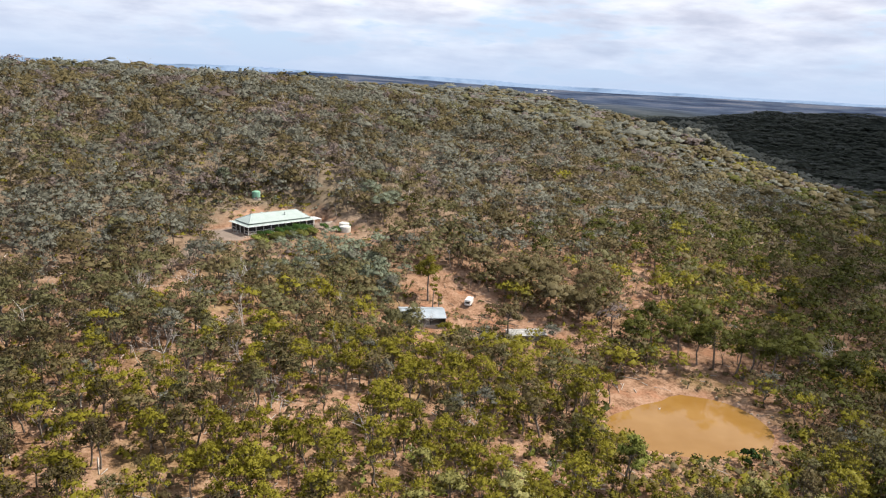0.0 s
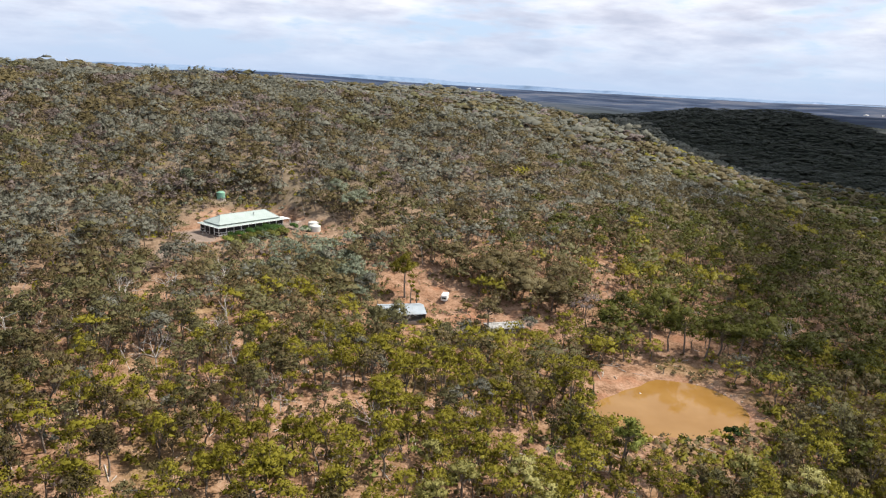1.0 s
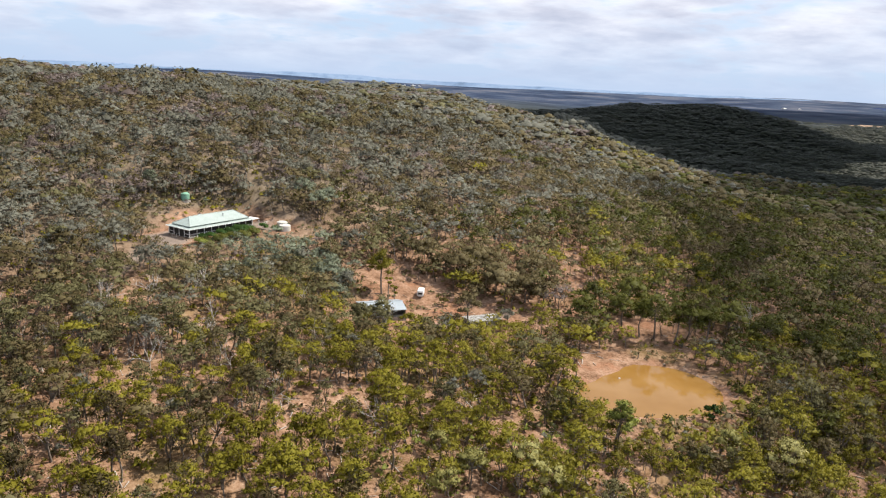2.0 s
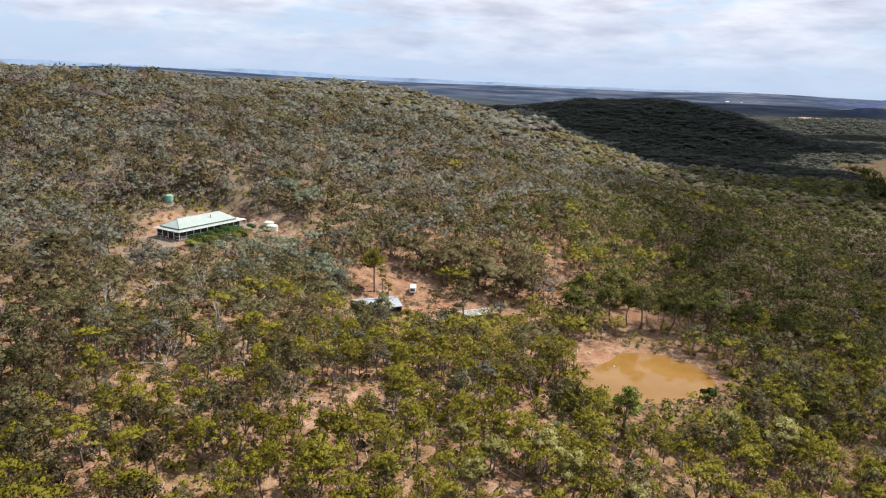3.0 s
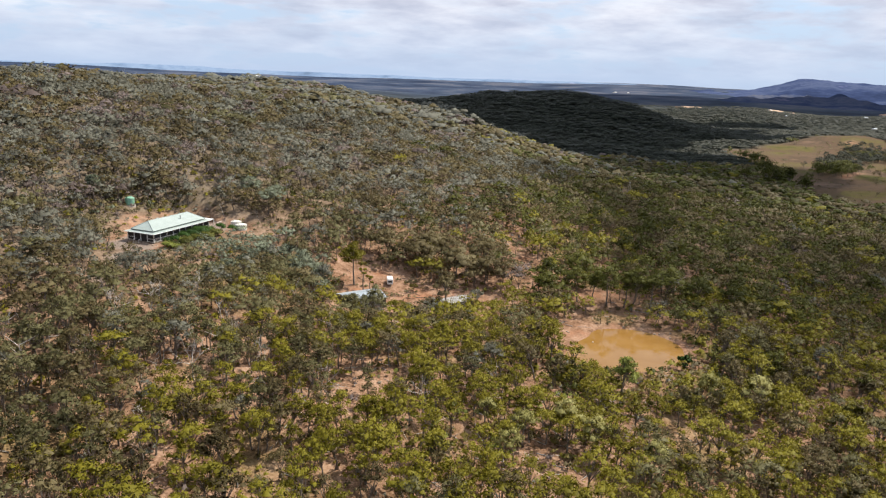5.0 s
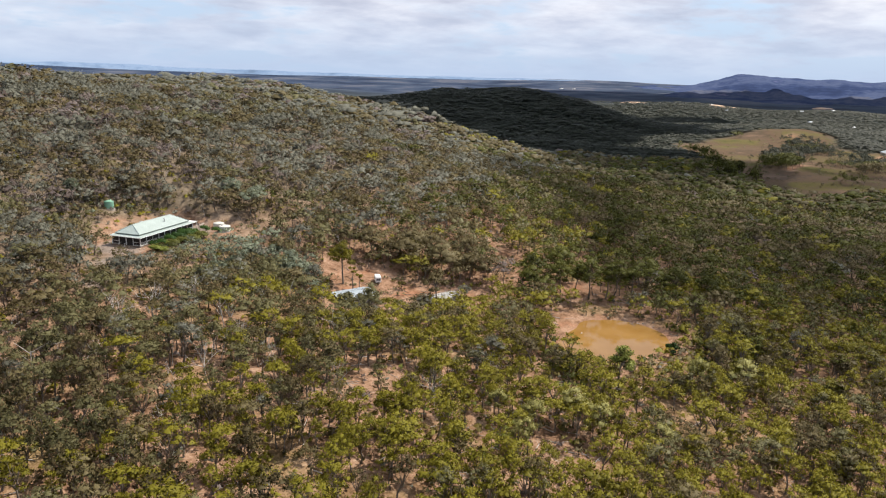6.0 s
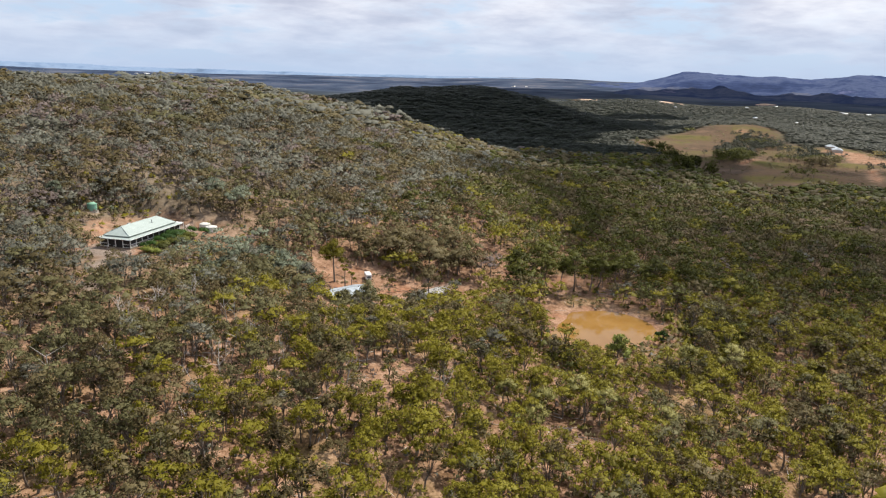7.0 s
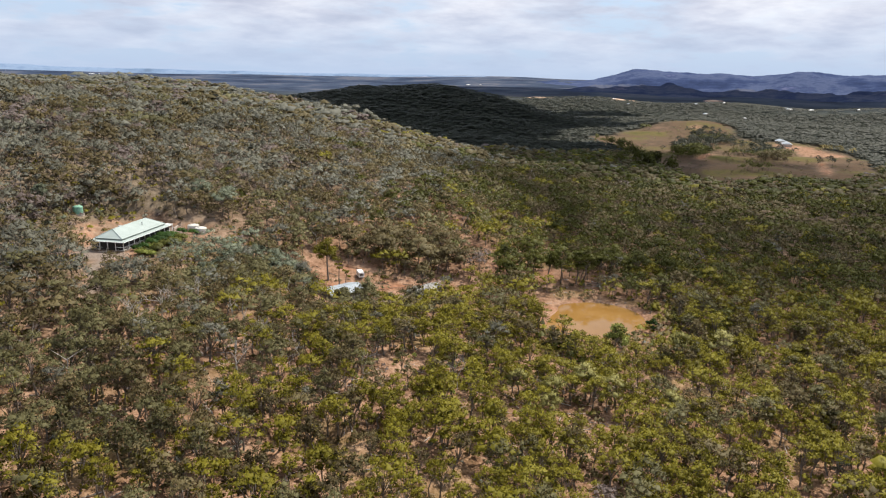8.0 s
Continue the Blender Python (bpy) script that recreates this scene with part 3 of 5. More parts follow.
def plant(name, x, y, tmpl, leafs, label, sc=(0.75, 1.25), broad=1.0):
    """Joins many trees of one stand into one mesh."""
    if not len(x):
        return
    z = height(x, y)
    pick = rng.integers(0, len(tmpl), len(x))
    size = rng.uniform(sc[0], sc[1], len(x))
    u, v = house_uv(x, y)
    size = np.where((u > -16) & (u < 42) & (v > -14) & (v < 0), size * 0.62, np.where((u > -16) & (u < 42) & (v > -26) & (v < -14), size * 0.85, size))
    size = np.where((ell(x, y, 46, 110, 24, 14) < 1) | (ell(x, y, 10, 166, 24, 8) < 1), size * 0.80, size)
    size = np.where((rng.random(len(x)) < 0.05) & (-0.6 * x + 0.8 * y > 260), size * 1.45, size)      # old trees that stand above the rest
    wide = size * rng.uniform(0.85, 1.2, len(x)) * broad
    size = size * (1 - 0.25 * ss(330, 400, -0.6 * x + 0.8 * y) * (np.hypot(x, y) < 700))
    turn = rng.uniform(0, 2 * math.pi, len(x))
    tone = rng.random(len(x))
    C, T, I, N, V, n = [], [], [], [], [], 0
    for k, (wood, leaves) in enumerate(tmpl):
        w = np.flatnonzero(pick == k)
        if not len(w):
            continue
        for part, mi in ((leaves, 0), (wood, 1)):
            if part is None:
                continue
            co, tr, nv = part
            c, s = np.cos(turn[w])[:, None], np.sin(turn[w])[:, None]
            px = (co[None, :, 0] * c - co[None, :, 1] * s) * wide[w][:, None] + x[w][:, None]
            py = (co[None, :, 0] * s + co[None, :, 1] * c) * wide[w][:, None] + y[w][:, None]
            pz = co[None, :, 2] * size[w][:, None] + z[w][:, None]
            C.append(np.stack([px, py, pz], -1).reshape(-1, 3))
            V.append(np.stack([nv[None, :, 0] * c - nv[None, :, 1] * s, nv[None, :, 0] * s + nv[None, :, 1] * c, np.broadcast_to(nv[None, :, 2], px.shape)], -1).reshape(-1, 3))
            T.append((tr[None] + (np.arange(len(w)) * len(co))[:, None, None] + n).reshape(-1, 3))
            I.append(np.full(len(w) * len(tr), mi))
            N.append(np.repeat(tone[w], len(co)))
            n += len(w) * len(co)
    ob = new(name, raw_mesh(name, np.concatenate(C), np.concatenate(T), [leafs, BARK], np.concatenate(I), np.concatenate(N), smooth=True, nrm=np.concatenate(V)))
    tagged(ob, label, "trees", kind="stuff")


KINDS = [("olive", "olive-green gum trees with thin trunks"), ("grey", "grey-blue gum trees with pale foliage"), ("dry", "dry brownish-grey bush trees"), ("mauve", "bare twiggy mauve-grey bush"), ("khaki", "khaki-leaved gum trees"), ("deep", "deep green gum trees"), ("sage", "pale sage-green gum trees")]


def keep_bush(x, y, thin):
    ok = (bare(x, y) < 0.35) & (paddock(x, y) < 0.4) & (ell(x, y, 7, 183, 10, 9) > 1) & (ell(x, y, 48, 115, 17, 8.5) > 1) & (ell(x, y, -4, 177, 9, 7) > 1) & (ell(x, y, 73, 158, 17, 6, -22) > 1) & (ell(x, y, 23, 176, 8, 5) > 1) & (pond_p(x, y) > 1.2) & (cut_bank(x, y) < 0.3) & (gravel(x, y) < 0.2)
    u, v = house_uv(x, y)
    ok &= ~((u > -10) & (u < 30) & (v > np.where((u > 3) & (u < 27), -8.5, -5)) & (v < 14.5))
    ok &= ~((u > -6.5) & (u < 33) & (v > 0) & (v < 23.0))
    ok &= (ell(u, v, -4.5, -4.0, 10.0, 8.0) > 1) & (ell(x, y, -66, 189, 3.4, 11, -8) > 1)
    ok &= (ell(x, y, -60.0, 230.0, 5.5, 9.0, 6) > 1) & (ell(x, y, -30.0, 218, 7, 9) > 1)
    ok &= ~((-0.6 * x + 0.8 * y > 478) & (0.8 * x + 0.6 * y < 330) & (np.hypot(x, y) < 700))
    gaps = smooth_noise(x * 1.0, y * 1.0, 6.5) + 0.25 * rng.normal(size=len(x))
    return ok & (gaps > thin + 0.33 * bump2(x, y, 3, 104, 26, 16))


def make_forest():
    # closest stand: the trees that can be told apart
    x, y = scatter(3.45, -150, 230, 46, 160, lambda a, b: wedge(a, b) & ahead(a, b) & (path_dist(a, b) < 150) & keep_bush(a, b, 0.25))
    kind = species(x, y)
    order = np.lexsort((y + 0.37 * x,))
    single = np.zeros(len(x), bool)
    single[order[:290]] = True
    meshes = {}
    for k, (key, lab) in enumerate(KINDS):
        for i, (wood, leaves) in enumerate(NEAR):
            meshes[k, i] = (raw_mesh("trunk", *wood[:2], [BARK], smooth=True), raw_mesh("crown", *leaves[:2], [LEAF[key]], tone=np.zeros(len(leaves[0])), smooth=True, nrm=leaves[2]))
        m = (kind == k) & ~single
        plant("forest", x[m], y[m], NEAR, LEAF[key], "stand of " + lab)
    for i in np.flatnonzero(single):
        size, wide = rng.uniform(0.75, 1.25), rng.uniform(0.85, 1.2)
        tree = new("gum_tree")
        tree.matrix_world = Matrix.LocRotScale((x[i], y[i], zat(x[i], y[i])), Euler((0, 0, rng.uniform(0, 6.28))), (size * wide, size * wide, size))
        lab = ("olive-green gum tree with a slender dark trunk", "grey-green gum tree with pale leaf bunches", "dry brown-leaved gum tree in the bush", "twiggy half-bare gum tree in the bush", "khaki-leaved gum tree in the bush", "deep green gum tree in the bush", "pale sage-green gum tree")[kind[i]]
        tagged(tree, lab, "tree", "gum trees of the bush")
        wood, crown = meshes[int(kind[i]), int(rng.integers(len(NEAR)))]
        for nm, me in (("trunk", wood), ("crown", crown)):
            o = new(nm, me)
            o.parent = tree
    # further stands, in rings
    rings = [(150, 198, 4.35, MID, 0.10, (0.65, 1.3)), (198, 275, 4.35, MORE, 0.10, (0.65, 1.3)), (275, 420, 5.5, FAR, 0.0, (0.7, 1.35)), (420, 660, 5.6, FARTHER, 0.0, (0.65, 1.2))]
    for d0, d1, step, tm, thin, sc in rings:
        x, y = scatter(step, -560, 700, 40, 700, lambda a, b: wedge(a, b) & (path_dist(a, b) >= d0) & (path_dist(a, b) < d1) & keep_bush(a, b, thin))
        kind = species(x, y)
        for k, (key, lab) in enumerate(KINDS):
            plant("forest", x[kind == k], y[kind == k], tm, LEAF[key], "stand of " + lab, sc, 1.35 if d0 >= 420 else 1.3 if d0 >= 275 else 1.0)
    for step, d0, d1, wide in ((6.4, 660, 1000, 1.0), (8.6, 1000, 1420, 1.3)):
        x, y = scatter(step, -700, 1350, 60, 1400, lambda a, b: wedge(a, b) & (path_dist(a, b) >= d0) & (path_dist(a, b) < d1) & (np.hypot(a, b) < 1450) & keep_bush(a, b, -1.0))
        s_ = -0.6 * x + 0.8 * y
        m = (x < 330) & (s_ < 560)
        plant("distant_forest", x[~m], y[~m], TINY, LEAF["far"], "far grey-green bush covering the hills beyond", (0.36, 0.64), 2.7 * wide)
        plant("distant_forest", x[m], y[m], TINY, LEAF["grey"], "far grey bush along the crest", (0.75, 1.3), wide)
    # round and behind the flight
    for d0, d1, step, tm in ((0, 55, 4.8, MORE), (55, 100, 5.4, FARTHER), (100, 420, 8.2, TINY)):
        x, y = scatter(step, -420, 420, -260, 330, lambda a, b: (~wedge(a, b) | ~ahead(a, b)) & (path_dist(a, b) >= d0) & (path_dist(a, b) < d1) & keep_bush(a, b, 0.15))
        kind = species(x, y)
        for k, (key, lab) in enumerate(KINDS):
            plant("forest", x[kind == k], y[kind == k], tm, LEAF[key], "stand of " + lab, (0.7, 1.2))
    # undergrowth
    x, y = scatter(2.7, -190, 280, -40, 300, lambda a, b: (wedge(a, b) | (path_dist(a, b) < 36)) & (path_dist(a, b) < 270) & (bare(a, b) < 0.6) & (gravel(a, b) < 0.3) & (rng.random(len(a)) < 0.35 + 0.45 * smooth_noise(a, b, 9)))
    low = [low_shrub(2, 0.7, (1.1, 0.9), 6, 0.34) for _ in range(6)]
    a_, b_ = scatter(3.6, -260, 240, 190, 470, lambda a, b: wedge(a, b) & (path_dist(a, b) >= 262) & (path_dist(a, b) < 430) & (-0.6 * a + 0.8 * b > 150) & (bare(a, b) < 0.5) & (cut_bank(a, b) < 0.4) & (rng.random(len(a)) < 0.55 + 0.4 * smooth_noise(a, b, 15)))
    kind = rng.choice(4, len(a_), p=[0.40, 0.42, 0.05, 0.13])
    for k, key in enumerate(("dry", "mauve", "gold", "khaki")):
        plant("undergrowth", a_[kind == k], b_[kind == k], low, LEAF[key], ("dry brown", "bare twiggy", "yellowed", "khaki")[k] + " scrub covering the hillside", (0.6, 1.4))
    names = ("olive", "grey", "dry", "gold", "mauve")
    kind = rng.choice(5, len(x), p=[0.36, 0.07, 0.36, 0.19, 0.02])
    for k, key in enumerate(names):
        plant("undergrowth", x[kind == k], y[kind == k], SHRUB, LEAF[key], ("low olive scrub", "low grey scrub", "dry brown shrubs", "yellowed scrub", "bare twiggy scrub")[k] + " under the trees", (0.6, 1.5))


make_forest()

# ---- drifting clouds: their shade lies on the hill beyond the spur and on the valley ----
def cloud_mat(name, thin):
    """Cloud: white, and thin enough in places for some light to pass."""
    def build(nt, bsdf):
        bsdf.inputs["Base Color"].default_value = (0.85, 0.85, 0.86, 1)
        bsdf.inputs["Roughness"].default_value = 1.0
        tr = nt.nodes.new("ShaderNodeBsdfTransparent")
        mx = nt.nodes.new("ShaderNodeMixShader")
        f = ramp_node(nt, noise_node(nt, coords(nt), 0.012, 5, 0.6), [(0.35, (thin + 0.12,) * 3), (0.65, (max(0.0, thin - 0.12),) * 3)])
        if thin:                                     # fades out towards its rim
            vm = nt.nodes.new("ShaderNodeVectorMath")
            vm.operation = "DISTANCE"
            vm.inputs[1].default_value = (0.5, 0.5, 0.5)
            nt.links.new(coords(nt, "Generated"), vm.inputs[0])
            f = math_node(nt, "MAXIMUM", f, ramp_node(nt, vm.outputs["Value"], [(0.34, (thin,) * 3), (0.52, (1, 1, 1))]))
        nt.links.new(f, mx.inputs[0])
        nt.links.new(bsdf.outputs[0], mx.inputs[1])
        nt.links.new(tr.outputs[0], mx.inputs[2])
        nt.links.new(mx.outputs[0], nt.nodes["Material Output"].inputs[0])
    return mat(name, build)


THICK, THIN = cloud_mat("thick_cloud", 0.0), cloud_mat("thin_cloud", 0.32)


def make_cloud(x, y, rx, ry, alt, m, turn=0.0):
    """A cloud whose shadow falls round (x, y)."""
    bm = bmesh.new()
    bmesh.ops.create_icosphere(bm, subdivisions=5, radius=1)
    for v in bm.verts:
        n = noise.fractal(v.co * 2.2 + Vector((x, y, 0)) * 0.01, 0.7, 2.0, 4)
        v.co *= 1 + 0.25 * n
        v.co.z = v.co.z * (0.2 * ry if v.co.z > 0 else 0.06 * ry)
        v.co.x *= rx
        v.co.y *= ry
    me = bpy.data.meshes.new("cloud")
    bm.to_mesh(me)
    bm.free()
    me.materials.append(m)
    k = alt / sun_dir.z
    ob = new("cloud", me)
    ob.location, ob.rotation_euler = (x + sun_dir.x * k, y + sun_dir.y * k, alt), (0, 0, radians(turn))
    tagged(ob, "broad white cumulus cloud drifting over the hills", "cloud", kind="structure")


make_cloud(500, 900, 400, 255, 900, THICK, 14)
make_cloud(350, 262, 300, 205, 900, THIN, 42)
make_cloud(378, 528, 132, 92, 900, THICK, -32)
make_cloud(420, 450, 112, 74, 900, THICK, 42)
make_cloud(1190, 1190, 190, 95, 950, THICK, 30)
make_cloud(2480, 1780, 1300, 560, 900, THICK, -50)

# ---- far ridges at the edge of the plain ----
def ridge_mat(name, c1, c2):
    """Far woods with paler fields and darker patches; distance haze is painted in as blue."""
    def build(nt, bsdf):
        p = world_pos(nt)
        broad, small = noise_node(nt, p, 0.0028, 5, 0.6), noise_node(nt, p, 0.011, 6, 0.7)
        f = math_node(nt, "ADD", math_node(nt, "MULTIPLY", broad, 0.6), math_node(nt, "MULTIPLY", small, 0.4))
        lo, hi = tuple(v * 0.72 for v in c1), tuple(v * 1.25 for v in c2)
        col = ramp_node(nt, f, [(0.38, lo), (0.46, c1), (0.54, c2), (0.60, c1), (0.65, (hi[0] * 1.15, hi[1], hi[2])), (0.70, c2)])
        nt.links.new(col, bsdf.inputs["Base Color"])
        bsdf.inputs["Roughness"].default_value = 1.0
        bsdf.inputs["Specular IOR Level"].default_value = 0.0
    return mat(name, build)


def far_ridge(dist, a0, a1, top, rough, seed, m, label, deep=520):
    """A range of hills on an arc of the plain: its near slope with spurs and gullies, crest and back."""
    n, rows = 320, 12
    co, f = [], []
    for i in range(n + 1):
        a = radians(a0 + (a1 - a0) * i / n)
        edge = min(1, min(i, n - i) / 30)
        edge = edge * edge * (3 - 2 * edge)
        for j in range(rows):
            k = j / (rows - 2)
            d = dist - deep * (1 - k)
            x, y = d * math.sin(a), d * math.cos(a)
            g = zat(x, y) - 6
            p = k * k * (3 - 2 * k) if k <= 1 else 0.0
            fr = noise.fractal(Vector((x * 0.0035, y * 0.0035, seed)), 0.7, 2.1, 6)
            co.append((x, y, g + (max(0.0, top(math.degrees(a)) - g) * p + rough * fr * (0.25 + 0.75 * p) * (k <= 1)) * edge))
        if i:
            for j in range(rows - 1):
                q = (i - 1) * rows + j
                f.append((q, q + rows, q + rows + 1, q + 1))
    me = bpy.data.meshes.new("backdrop")
    me.from_pydata(co, [], f)
    me.polygons.foreach_set("use_smooth", np.ones(len(f), bool))
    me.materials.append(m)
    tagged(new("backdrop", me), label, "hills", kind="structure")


def hump(a, c, w, h):
    return h * math.exp(-((a - c) / w) ** 2)


far_ridge(4850, -58, 44, lambda a: 52 + hump(a, 1, 6, 22) + hump(a, -14, 7, 20) + hump(a, 12, 4, 6), 5, 1.4, ridge_mat("pale_haze_painted_hills", (0.15, 0.215, 0.32), (0.20, 0.27, 0.38)), "hills on the horizon with haze painted in as pale blue", 160)
far_ridge(3650, 41, 100, lambda a: 10 + hump(a, 44.5, 1.6, 20) + hump(a, 48, 1.8, 18) + hump(a, 52, 2.2, 20) + hump(a, 57, 2.5, 10) + hump(a, 66, 4, 10), 30, 4.4, ridge_mat("haze_painted_foothills", (0.044, 0.060, 0.114), (0.094, 0.104, 0.145)), "foothills below the far range with haze painted in as dark blue", 700)
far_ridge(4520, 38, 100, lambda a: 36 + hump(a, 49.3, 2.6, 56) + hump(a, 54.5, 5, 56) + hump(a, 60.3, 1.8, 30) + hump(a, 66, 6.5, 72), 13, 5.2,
          ridge_mat("haze_painted_hills", (0.040, 0.058, 0.126), (0.080, 0.102, 0.178)), "hills along the horizon with haze painted in as blue", 900)


# ---- building helpers ----
def part(name, bm, material, parent, label="", at=None, smooth=False):
    """Links a bmesh as one mesh object under a thing or a part."""
    me = bpy.data.meshes.new(name)
    if smooth:
        for f in bm.faces:
            f.smooth = True
    bm.to_mesh(me)
    bm.free()
    me.materials.append(material)
    o = new(name, me)
    o.parent = parent
    if at is not None:
        o.matrix_local = at
    return tagged(o, label) if label else o


def thing(name, m, label, category, group=""):
    ob = new(name)
    ob.matrix_world = m
    return tagged(ob, label, category, group)


def box(bm, x0, x1, y0, y1, z0, z1, bevel=0.0):
    r = bmesh.ops.create_cube(bm, size=1)
    vs = r["verts"]
    for v in vs:
        v.co = Vector(((x0 + x1) / 2 + v.co.x * (x1 - x0), (y0 + y1) / 2 + v.co.y * (y1 - y0), (z0 + z1) / 2 + v.co.z * (z1 - z0)))
    if bevel:
        es = list({e for v in vs for e in v.link_edges})
        bmesh.ops.bevel(bm, geom=es, offset=bevel, segments=2, affect="EDGES", profile=0.5)
    return bm


def boxes(*rows, bevel=0.0):
    bm = bmesh.new()
    for r in rows:
        box(bm, *r, bevel=bevel)
    return bm


def lathe(profile, n=28):
    """A turned body from (radius, height) pairs."""
    bm = bmesh.new()
    rings = [[bm.verts.new((r * math.cos(2 * math.pi * i / n), r * math.sin(2 * math.pi * i / n), z)) for i in range(n)] for r, z in profile]
    for a, b in zip(rings, rings[1:]):
        for i in range(n):
            bm.faces.new((a[i], a[(i + 1) % n], b[(i + 1) % n], b[i]))
    bm.faces.new(rings[-1])
    bm.faces.new(rings[0][::-1])
    return bm


def polys(faces, thick=0.0):
    """Faces given by their corners; with a thickness downwards where asked."""
    bm = bmesh.new()
    for f in faces:
        bm.faces.new([bm.verts.new(c) for c in f])
    bmesh.ops.remove_doubles(bm, verts=bm.verts, dist=0.001)
    bmesh.ops.recalc_face_normals(bm, faces=bm.faces)
    if thick:
        bmesh.ops.solidify(bm, geom=list(bm.faces), thickness=thick)
    return bm


def sheet_mat(name, c1, c2, pitch, turn=0.0, rough=0.45, metal=0.0):
    """Ribbed roofing sheet: ribs by relief, streaks of dust."""
    def build(nt, bsdf):
        p = coords(nt)
        mp = nt.nodes.new("ShaderNodeMapping")
        mp.inputs["Rotation"].default_value = (0, 0, radians(turn))
        nt.links.new(p, mp.inputs[0])
        wv = nt.nodes.new("ShaderNodeTexWave")
        wv.inputs["Scale"].default_value = 1.0 / pitch / 3.1416 * 1.57
        wv.inputs["Distortion"].default_value = 0.0
        nt.links.new(mp.outputs[0], wv.inputs[0])
        f = math_node(nt, "ADD", math_node(nt, "MULTIPLY", noise_node(nt, p, 0.5, 5), 0.7), math_node(nt, "MULTIPLY", noise_node(nt, p, 6, 3), 0.3))
        nt.links.new(ramp_node(nt, f, [(0.35, c1), (0.65, c2)]), bsdf.inputs["Base Color"])
        bsdf.inputs["Roughness"].default_value, bsdf.inputs["Metallic"].default_value = rough, metal
        bump_to(nt, bsdf, wv.outputs["Fac"], 0.4, 0.03)
    return mat(name, build)


ROOF = sheet_mat("pale_green_roof_sheet", (0.29, 0.345, 0.32), (0.35, 0.405, 0.38), 0.35, rough=0.65)
ZINC = sheet_mat("silver_shed_sheet", (0.26, 0.30, 0.33), (0.35, 0.39, 0.42), 0.4, rough=0.6)
SHEDWALL = sheet_mat("grey_wall_sheet", (0.10, 0.10, 0.10), (0.17, 0.17, 0.165), 0.3, rough=0.6)
WHITE = plain("white_paint", (0.70, 0.70, 0.68), (0.80, 0.80, 0.78), 1.5, 0.5)
# deep shade of the verandah, painted as a near-black sheet
VERANDAH_SHADE = plain("black_verandah_shade", (0.012, 0.010, 0.010), (0.030, 0.026, 0.024), 6.0, 0.8)
# wall brown kept dark in colour for the shade under the verandah
BRICK = plain("brown_brick_wall", (0.06, 0.035, 0.025), (0.11, 0.065, 0.045), 4.0, 0.85, 0, 0.2)
DECK = plain("weathered_deck", (0.16, 0.12, 0.09), (0.27, 0.21, 0.16), 2.0, 0.85)
CONCRETE = plain("dusty_concrete", (0.36, 0.31, 0.26), (0.48, 0.42, 0.36), 1.0, 0.9)
DARKMETAL = plain("dark_metal", (0.03, 0.03, 0.03), (0.07, 0.07, 0.07), 3.0, 0.5, 0.3)
RUBBER = plain("black_rubber", (0.015, 0.015, 0.015), (0.035, 0.035, 0.035), 5.0, 0.85)
TANKGREEN = plain("pale_green_tank", (0.17, 0.36, 0.25), (0.24, 0.45, 0.33), 1.2, 0.5)
TANKCREAM = plain("cream_tank", (0.52, 0.50, 0.44), (0.64, 0.62, 0.56), 1.2, 0.55)
GREYBOX = plain("grey_plastic", (0.28, 0.29, 0.29), (0.40, 0.41, 0.41), 2.0, 0.6)
CHALK = plain("weathered_white_roof", (0.10, 0.095, 0.085), (0.52, 0.51, 0.48), 0.7, 0.8)
STONE = plain("pale_stone", (0.24, 0.185, 0.135), (0.40, 0.33, 0.25), 2.0, 0.9, 0, 0.4)


def glass_build(nt, bsdf):
    bsdf.inputs["Base Color"].default_value = (0.03, 0.035, 0.04, 1)
    bsdf.inputs["Roughness"].default_value = 0.05
    bsdf.inputs["Specular IOR Level"].default_value = 0.6


GLASS = mat("dark_window_glass", glass_build)


